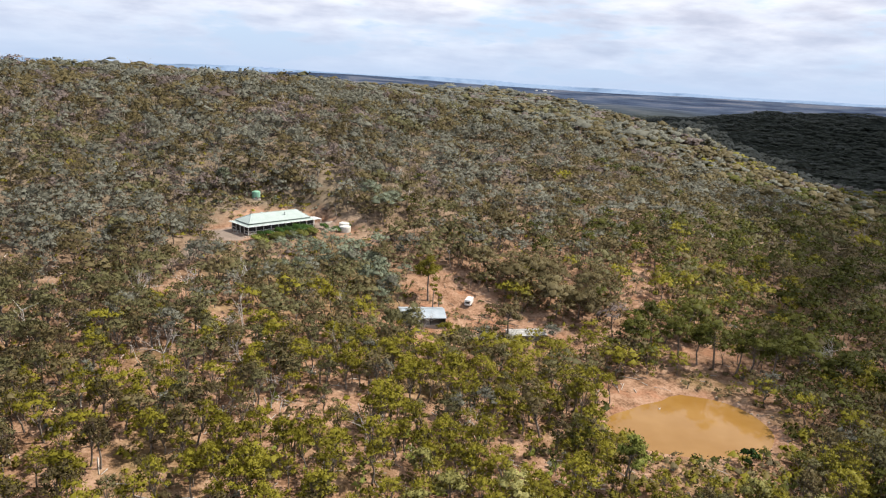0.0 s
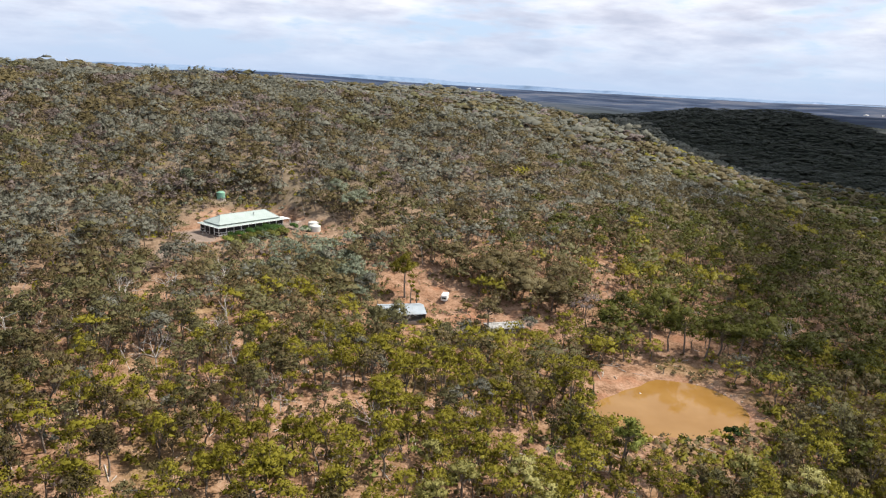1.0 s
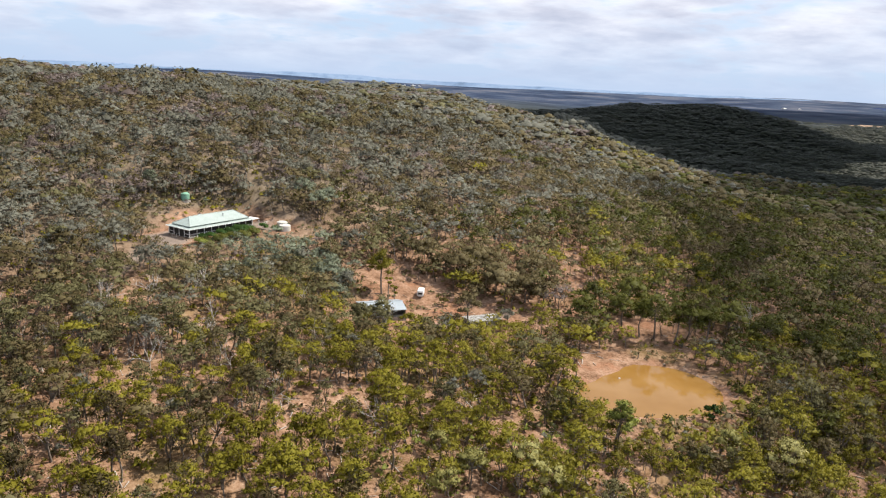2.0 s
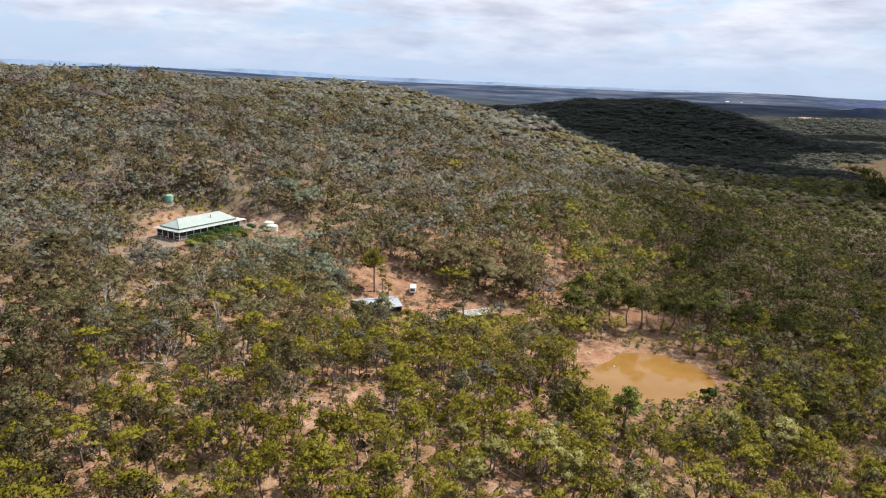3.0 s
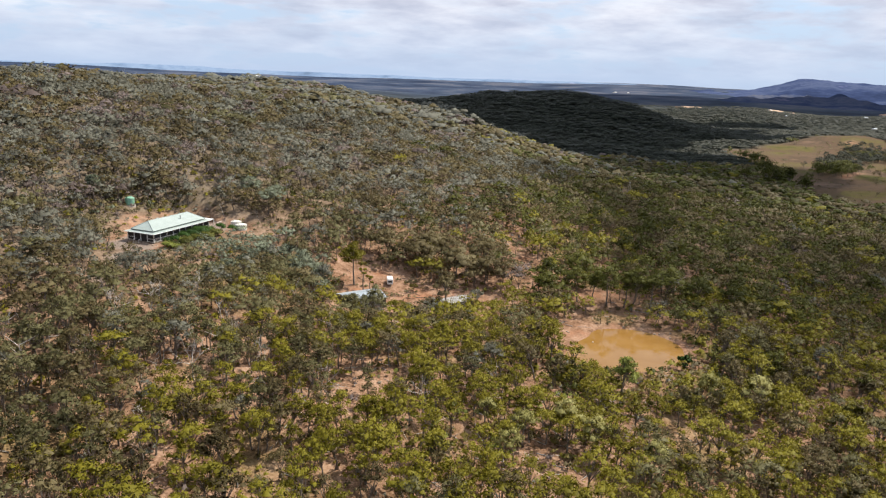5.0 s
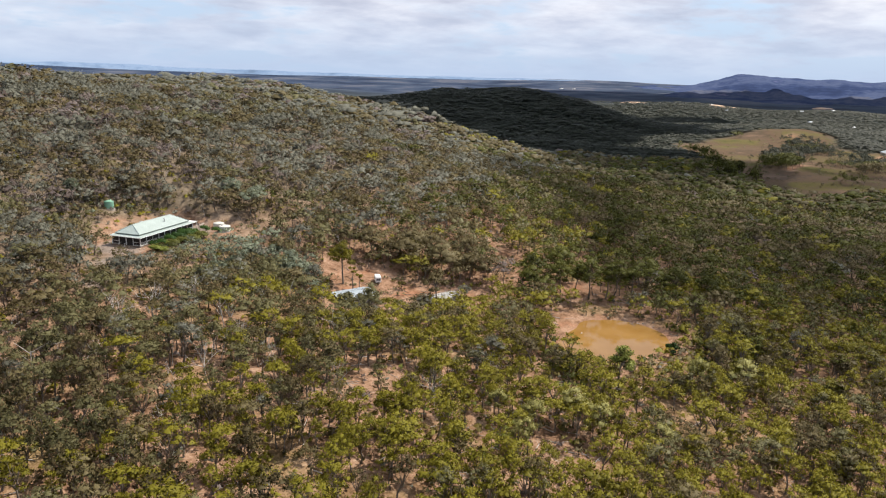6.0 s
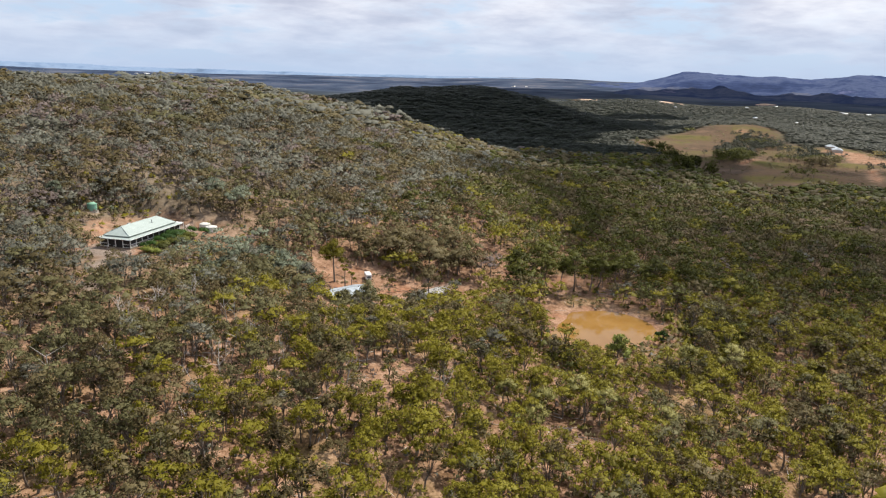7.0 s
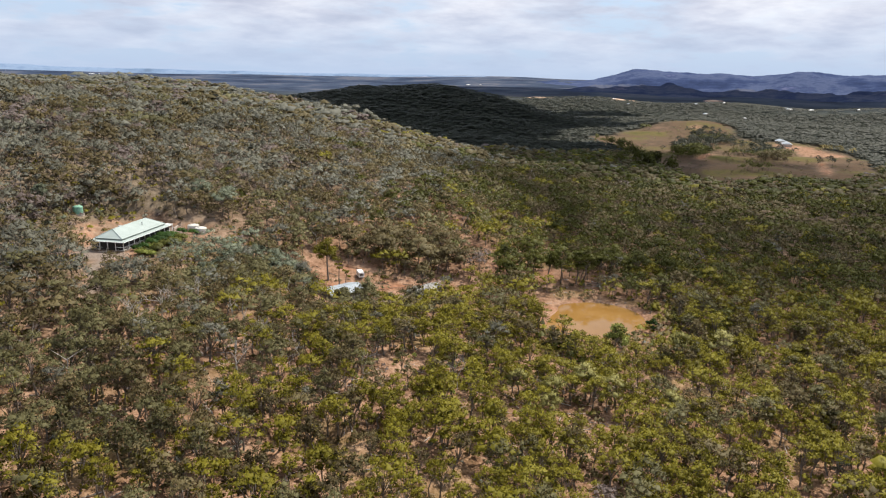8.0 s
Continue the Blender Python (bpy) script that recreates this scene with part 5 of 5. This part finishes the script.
for row in ((3.0, -2.2, 1.5, 1.9), (5.4, -2.8, 1.7, 2.2), (9.6, -2.4, 1.9, 2.6), (12.4, -3.2, 2.2, 2.8), (15.6, -3.0, 2.4, 3.2), (18.8, -3.0, 2.0, 2.6), (25.2, -2.6, 1.5, 2.8), (28.6, -4.6, 1.5, 2.6), (34.8, -1.6, 1.7, 2.2)):
    garden_shrub(*row, "garden", "clipped dark green shrub in front of the verandah")
for row in ((-0.6, -5.6, 1.7, 2.0), (0.8, -7.4, 1.4, 1.5), (6.2, -4.6, 1.3, 1.3)):
    garden_shrub(*row, "fresh", "rounded bright yellow-green shrub at the corner of the house")
for row in ((7.4, -5.2, 1.7, 1.6), (10.4, -6.2, 2.0, 2.0), (14.0, -6.6, 2.0, 2.2), (18.0, -6.4, 1.9, 2.2), (1.8, -5.0, 1.5, 1.6), (4.6, -6.4, 1.6, 1.8)):
    garden_shrub(*row, "deep", "rounded green shrub on the garden slope")


def dead_tree(x, y, tall, turn, fallen, label):
    parts = []

    def grow(p, d, r, k):
        q = p + d * (tall * (0.42 if k == 0 else 0.26) * rng.uniform(0.8, 1.2))
        parts.append(tube(p, q, r, r * 0.6, 5 if k < 2 else 3))
        if k < 3:
            for _ in range(3 if k else 4):
                e = d + rng.normal(size=3) * 0.55
                grow(q, e / np.linalg.norm(e), r * 0.55, k + 1)
    grow(np.array([0, 0, -0.3]), np.array([0.1, 0, 1.0]), 0.022 * tall, 0)
    co, tr = join(parts)
    m = pose(x, y, zat(x, y) + (0.4 if fallen else 0), 80 if fallen else 0, 0, turn)
    o = new("dead_tree", mesh_from(co, tr, DEADWOOD, "dead_tree"))
    o.matrix_world = m
    tagged(o, label, "dead tree", "dead trees")


for row in ((18.5, 169.0, 5.5, 0), (24.5, 171.5, 5.0, 90), (15.5, 167.0, 5.5, 40), (-3.5, 171.0, 5.5, 10), (159, 339, 9, 40), (-44, 138, 7.5, 20), (-38, 131, 7, 140), (-66, 150, 8, 60), (-58, 158, 8, 200), (98, 166, 8, 80), (-30, 330, 8, 0),
            (-75, 300, 8, 50), (20, 350, 8, 70), (-100, 270, 8, 10), (60, 300, 8, 20), (-120, 330, 8, 99), (5, 290, 8, 31), (90, 380, 9, 5), (-30, 120, 7, 15), (-12, 112, 6.5, 75), (-52, 128, 7, 130), (8, 120, 6.5, 210), (-70, 134, 7, 300), (-22, 142, 7.5, 33), (24, 104, 6, 60), (-48, 166, 7, 80), (-30, 172, 7, 170)):
    dead_tree(*row, False, "standing dead tree with bleached bare branches")
for row in ((-20, 92, 6, 30), (2, 104, 6, 120), (-60, 112, 6, 200), (20, 96, 6, 80), (-38, 118, 6.5, 10)):
    dead_tree(*row, True, "fallen bleached branches on the litter")



def twiggy():
    """Pale dead twigs and limbs standing through the scrub of the slope."""
    x, y = scatter(9.0, -420, 260, 130, 560, lambda a, b: wedge(a, b) & (path_dist(a, b) > 90) & (-0.6 * a + 0.8 * b > 130) & (ell(a, b, -40, 205, 30, 24) > 1) & keep_bush(a, b, 0.05) & (rng.random(len(a)) < 0.40))
    out = []
    for a, b, c in zip(x, y, height(x, y)):
        k = rng.uniform(0.6, 1.25)
        top = np.array([a + rng.normal() * 0.8, b + rng.normal() * 0.8, c + 5.2 * k])
        out.append(tube((a, b, c - 0.3), top, 0.11 * k, 0.07 * k, 3))
        for _ in range(5):
            q = top - [0, 0, rng.uniform(0, 2.2) * k]
            out.append(tube(q, q + [rng.normal() * 1.3 * k, rng.normal() * 1.3 * k, rng.uniform(0.9, 2.6) * k], 0.06 * k, 0.02, 3))
    co, tr = join(out)
    tagged(new("dead_branches", mesh_from(co, tr, DEADWOOD, "dead_branches")), "bleached dead branches standing in the scrub", "dead trees", kind="stuff")


twiggy()

# ---- banks of the dam ----
def dam_banks():
    """Scrub, tufts and rocks round the rim of the dam, densest on the side of the flat."""
    x, y = scatter(1.9, 24, 92, 98, 160, lambda a, b: (pond_p(a, b) > 1.10) & (ell(a, b, 56, 120, 36, 19, -12) < 1) & (rng.random(len(a)) < 0.62))
    kind = rng.choice(4, len(x), p=[0.36, 0.26, 0.16, 0.22])
    for k, key in enumerate(("olive", "deep", "gold", "dry")):
        plant("undergrowth", x[kind == k], y[kind == k], SHRUB, LEAF[key], ("olive", "deep green", "yellowed", "dry brown")[k] + " scrub on the bank of the dam", (0.9, 2.3))
    x, y = scatter(3.1, 22, 90, 98, 130, lambda a, b: (pond_p(a, b) > 1.16) & (ell(a, b, 52, 112, 32, 13, -8) < 1) & (ell(a, b, 48, 115, 17, 8.5) > 1))
    for k, key in enumerate(("olive", "deep")):
        plant("forest", x[k::2], y[k::2], NEAR, LEAF[key], "low gums along the wall of the dam", (0.45, 0.68))
    for k in range(14):
        a = radians(-25 + 78 * rng.random())
        r = 17.2 + 3.2 * rng.random()
        px, py = 52 + r * math.cos(a), 135 + r * math.sin(a)
        o = new("rock", templates_stone[k % 4])
        o.matrix_world = Matrix.LocRotScale((px, py, zat(px, py)), Euler((0, 0, k * 1.3)), (rng.uniform(0.6, 1.4),) * 3)
        tagged(o, "pale rock on the eroded bank of the dam", "rock", "rocks on the bank")


dam_banks()


def house_scrub():
    """Dry scrub on the dug slope behind the house and below its garden."""
    x, y = scatter(1.7, -110, 10, 160, 262, lambda a, b: (cut_bank(a, b) < 0.25) & (bare(a, b) < 0.5) & (gravel(a, b) < 0.2))
    u, v = house_uv(x, y)
    back, front = (u > -18) & (u < 38) & (v > 20) & (v < 36), (u > -18) & (u < 42) & (v > -24) & (v < -4.5)
    back |= (u > -20) & (u < -5) & (v > 6) & (v < 22)
    m = (back & (rng.random(len(x)) < 0.75)) | (front & (rng.random(len(x)) < 0.6))
    x, y = x[m], y[m]
    kind = rng.choice(5, len(x), p=[0.32, 0.22, 0.12, 0.20, 0.14])
    for k, key in enumerate(("dry", "khaki", "gold", "sage", "mauve")):
        plant("undergrowth", x[kind == k], y[kind == k], SHRUB, LEAF[key], ("dry brown", "khaki", "yellowed", "grey-green", "bare twiggy")[k] + " scrub round the house", (0.6, 1.7))


house_scrub()


def clearing_litter():
    """Tufts, fallen limbs and bark on the bare ground of the clearing."""
    x, y = scatter(1.5, -18, 66, 165, 214, lambda a, b: (bare(a, b) > 0.5) & (smooth_noise(a, b, 4.1) + 0.22 * rng.normal(size=len(a)) > 0.66) & (ell(a, b, 8.7, 191, 4, 5) > 1) & (ell(a, b, -3.6, 177.6, 8, 6) > 1) & (ell(a, b, 23, 176.6, 7, 4.5) > 1))
    kind = rng.choice(3, len(x), p=[0.55, 0.25, 0.20])
    for k, key in enumerate(("dry", "gold", "khaki")):
        plant("undergrowth", x[kind == k], y[kind == k], SHRUB, LEAF[key], ("dry brown", "yellowed", "khaki")[k] + " tufts on the bare ground of the clearing", (0.35, 0.9))
    out = []
    for _ in range(150):
        a, b, t = rng.uniform(-14, 62), rng.uniform(168, 212), rng.uniform(0, 6.28)
        if bare(a, b) < 0.4 or ell(a, b, 8.7, 191, 4, 5) < 1 or ell(a, b, -3.6, 177.6, 8, 6) < 1:
            continue
        n = rng.uniform(0.8, 3.2)
        c, d = a + n * math.cos(t), b + n * math.sin(t)
        out.append(tube((a, b, zat(a, b) + 0.08), (c, d, zat(c, d) + rng.uniform(0.1, 0.5)), 0.10, 0.04, 4))
    co, tr = join(out)
    tagged(new("fallen_limbs", mesh_from(co, tr, BARK, "fallen_limbs")), "fallen grey limbs strewn over the clearing", "fallen limbs", kind="stuff")


clearing_litter()


def bush_floor():
    """Fallen timber, bark and dry tufts under the open stand nearest the flight."""
    out = []
    x, y = scatter(3.4, -110, 110, 62, 165, lambda a, b: wedge(a, b) & (pond_p(a, b) > 1.3) & (rng.random(len(a)) < 0.30 + 0.5 * bump2(a, b, 4, 108, 26, 18)))
    for a, b in zip(x, y):
        t, n, r = rng.uniform(0, 6.28), rng.uniform(1.2, 4.5), rng.uniform(0.05, 0.13)
        c, d = a + n * math.cos(t), b + n * math.sin(t)
        za, zc = zat(a, b) + r, zat(c, d) + rng.uniform(0.05, 0.4)
        out.append(tube((a, b, za), (c, d, zc), r, r * 0.5, 4))
        if n > 2.6:
            e, g = (a + c) / 2, (b + d) / 2
            out.append(tube((e, g, (za + zc) / 2), (e + math.cos(t + 0.9), g + math.sin(t + 0.9), (za + zc) / 2 + 0.5), r * 0.6, r * 0.2, 3))
    co, tr = join(out)
    tagged(new("fallen_timber", mesh_from(co, tr, DEADWOOD, "fallen_timber")), "bleached fallen limbs lying under the gum trees", "fallen timber", kind="stuff")
    x, y = scatter(1.9, -40, 50, 84, 130, lambda a, b: (pond_p(a, b) > 1.25) & (rng.random(len(a)) < 0.55 * bump2(a, b, 4, 109, 26, 15)))
    half = rng.random(len(x)) < 0.5
    for m, key, lab in ((half, "gold", "yellow-green scrub in the open stand"), (~half, "fresh", "fresh green regrowth in the open stand")):
        plant("undergrowth", x[m], y[m], SHRUB, LEAF[key], lab, (0.6, 1.5))


bush_floor()

# ---- the dam's small things ----
pf = new("float", (lambda b: (b.to_mesh(m := bpy.data.meshes.new("float")), b.free(), m.materials.append(WHITE), m)[-1])(lathe([(0.05, -0.12), (0.2, -0.05), (0.22, 0.05), (0.16, 0.16), (0.05, 0.2)], 14)))
pf.location = (48.5, 142.6, 0.0)
tagged(pf, "small white float on the muddy water", "float")
stump = thing("stump", pose(57.8, 152.4, zat(57.8, 152.4), 0, 0, 20), "dark broken stump at the water's edge", "stump")
for nm, a, b, r in (("trunk", (0, 0, -0.4), (0.1, 0, 1.1), 0.16), ("branch", (0.05, 0, 0.5), (0.5, 0.2, 0.95), 0.07)):
    o = new(nm, mesh_from(*tube(a, b, r, r * 0.6, 7), BARK, nm))
    o.parent = stump


# ---- farms on the plain ----
def farmhouse(x, y, turn, L, W, roofm, wallm, label):
    s = thing("farmhouse", pose(x, y, zat(x, y), 0, 0, turn), label, "house", "far houses")
    part("wall", boxes((-L / 2, L / 2, -W / 2, W / 2, -1, 3.0)), wallm, s)
    part("roof", polys([((-L / 2 - 0.5, -W / 2 - 0.5, 2.9), (L / 2 + 0.5, -W / 2 - 0.5, 2.9), (L / 2 - 2, 0, 5.2), (-L / 2 + 2, 0, 5.2)), ((-L / 2 - 0.5, W / 2 + 0.5, 2.9), (L / 2 + 0.5, W / 2 + 0.5, 2.9), (L / 2 - 2, 0, 5.2), (-L / 2 + 2, 0, 5.2)),
                        ((-L / 2 - 0.5, -W / 2 - 0.5, 2.9), (-L / 2 - 0.5, W / 2 + 0.5, 2.9), (-L / 2 + 2, 0, 5.2)), ((L / 2 + 0.5, -W / 2 - 0.5, 2.9), (L / 2 + 0.5, W / 2 + 0.5, 2.9), (L / 2 - 2, 0, 5.2))]), roofm, s)
    for k in range(3):
        u = -L / 2 + L * (k + 0.5) / 3
        part("window", boxes((u - 1, u + 1, -W / 2 - 0.05, -W / 2 - 0.004, 0.9, 2.2)), GLASS, s)



for fx, fy, ft, fl, fw in ((742, 470, 35, 20, 10), (756, 486, 50, 14, 9), (1420, 1060, 10, 16, 9), (1700, 1290, 60, 18, 9), (1560, 1420, 30, 15, 9), (1930, 1150, 80, 18, 9), (2050, 1560, 15, 18, 9)):
    farmhouse(fx, fy, ft, fl, fw, ZINC, CONCRETE, "far grey-roofed farmhouse among paddocks")
for fx, fy, ft, fl, fw in ((1840, 1294, 20, 18, 9), (1918, 1407, 50, 16, 9), (1893, 1118, 10, 24, 10), (1960, 1090, 70, 16, 9), (1717, 1618, 35, 16, 9), (1690, 1590, 80, 14, 9), (1450, 975, 30, 13, 8), (2010, 985, 15, 20, 9)):
    farmhouse(fx, fy, ft, fl, fw, WHITE, CONCRETE, "far white-roofed farm building on the plain")

for fx, fy, ft, fl, fw in ((555, 4260, 80, 46, 16), (610, 4275, 95, 60, 18), (640, 4230, 85, 30, 14), (2180, 3020, 40, 34, 14), (2240, 2990, 55, 26, 12)):
    farmhouse(fx, fy, ft, fl, fw, WHITE, CONCRETE, "far white sheds of a town on the plain")


def spoil_heap(x, y, rx, ry, tall, turn, seed):
    """A low heap of dug earth with slumped sides."""
    n, rows = 40, 7
    co, f = [], []
    for j in range(rows):
        k = 1 - j / (rows - 0.5)
        for i in range(n):
            a = 2 * math.pi * i / n
            w = k * (1 + 0.3 * noise.noise(Vector((math.cos(a) * 1.7, math.sin(a) * 1.7, seed))))
            px, py = rx * w * math.cos(a), ry * w * math.sin(a)
            z = tall * (1 - k ** 2) * (1 + 0.5 * noise.noise(Vector((px * 0.03, py * 0.03, seed)))) - 2.5 * k ** 4
            co.append((px, py, z))
    for j in range(rows - 1):
        f += [(j * n + i, j * n + (i + 1) % n, (j + 1) * n + (i + 1) % n, (j + 1) * n + i) for i in range(n)]
    f.append(tuple((rows - 1) * n + i for i in range(n)))
    me = bpy.data.meshes.new("spoil_heap")
    me.from_pydata(co, [], f)
    me.materials.append(EARTH)
    o = new("spoil_heap", me)
    o.matrix_world = pose(x, y, zat(x, y), 0, 0, turn)
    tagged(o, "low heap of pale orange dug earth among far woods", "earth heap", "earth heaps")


EARTH = plain("dug_orange_earth", (0.34, 0.19, 0.11), (0.62, 0.44, 0.31), 0.03, 0.95)
for row in ((1700, 1585, 38, 26, 5.5, -40, 1.2), (1735, 1560, 24, 20, 4, -30, 4.1), (1560, 1790, 60, 40, 4, -40, 7.7), (2330, 1660, 40, 36, 4, -55, 9.3)):
    spoil_heap(*row)

# woods over the plain beyond the paddocks, and tree clumps on the grass
gx, gy = scatter(12.5, 100, 2450, 300, 2450, lambda a, b: (np.hypot(a, b) > 1440) & (np.hypot(a, b) < 2450) & (a > 0.12 * b) & (b > 0.40 * a) & (smooth_noise(a, b, 120) + 0.2 * rng.normal(size=len(a)) > 0.30))
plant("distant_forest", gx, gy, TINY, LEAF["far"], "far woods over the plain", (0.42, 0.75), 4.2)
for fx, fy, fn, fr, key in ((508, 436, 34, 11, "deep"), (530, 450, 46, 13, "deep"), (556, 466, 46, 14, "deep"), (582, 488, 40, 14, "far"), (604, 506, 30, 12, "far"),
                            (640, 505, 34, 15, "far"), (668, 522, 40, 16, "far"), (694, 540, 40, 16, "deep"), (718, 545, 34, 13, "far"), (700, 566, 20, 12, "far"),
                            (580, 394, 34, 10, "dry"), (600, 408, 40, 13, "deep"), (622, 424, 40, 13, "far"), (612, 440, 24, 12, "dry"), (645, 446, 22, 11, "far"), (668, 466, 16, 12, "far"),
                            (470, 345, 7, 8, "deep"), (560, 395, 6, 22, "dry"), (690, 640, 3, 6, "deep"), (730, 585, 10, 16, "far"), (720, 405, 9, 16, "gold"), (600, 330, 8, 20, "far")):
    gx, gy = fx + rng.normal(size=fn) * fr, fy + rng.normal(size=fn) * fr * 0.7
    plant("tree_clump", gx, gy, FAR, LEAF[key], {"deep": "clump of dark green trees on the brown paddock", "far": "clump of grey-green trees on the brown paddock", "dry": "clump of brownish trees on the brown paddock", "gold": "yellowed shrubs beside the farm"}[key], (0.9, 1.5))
gx, gy = scatter(9.0, 360, 810, 260, 680, lambda a, b: (paddock(a, b) > 0.7) & (bare(a, b) < 0.3) & (rng.random(len(a)) < 0.16 + 0.5 * (smooth_noise(a, b, 22) > 0.68)))
half = rng.random(len(gx)) < 0.5
for m, key, lab in ((half, "dry", "low brown scrub dotted over the paddock"), (~half, "khaki", "low khaki scrub dotted over the paddock")):
    plant("paddock_scrub", gx[m], gy[m], SHRUB, LEAF[key], lab, (0.8, 1.9))
# dark leaf colour here and along the edge below carries part of the cloud shade
for fx, fy, tall, wide in ((391, 404, 15.5, 4.2), (404, 393, 17.0, 3.8), (399, 399, 12.0, 3.6), (408, 382, 10.5, 4.0), (380, 412, 14.0, 4.4), (414, 384, 9.0, 3.4)):
    lone_tree(fx, fy, tall, wide, "deep", "tall dark tree standing above the bush by the paddock", 14, 0.3, 40, 0.5)
gx = np.linspace(418, 506, 60) + rng.normal(size=60) * 6
gy = 398 + (gx - 418) * 1.55 + rng.normal(size=60) * 10
plant("tree_clump", gx, gy, FAR, LEAF["deep"], "dark trees along the edge of the paddock", (1.1, 1.9), 0.8)
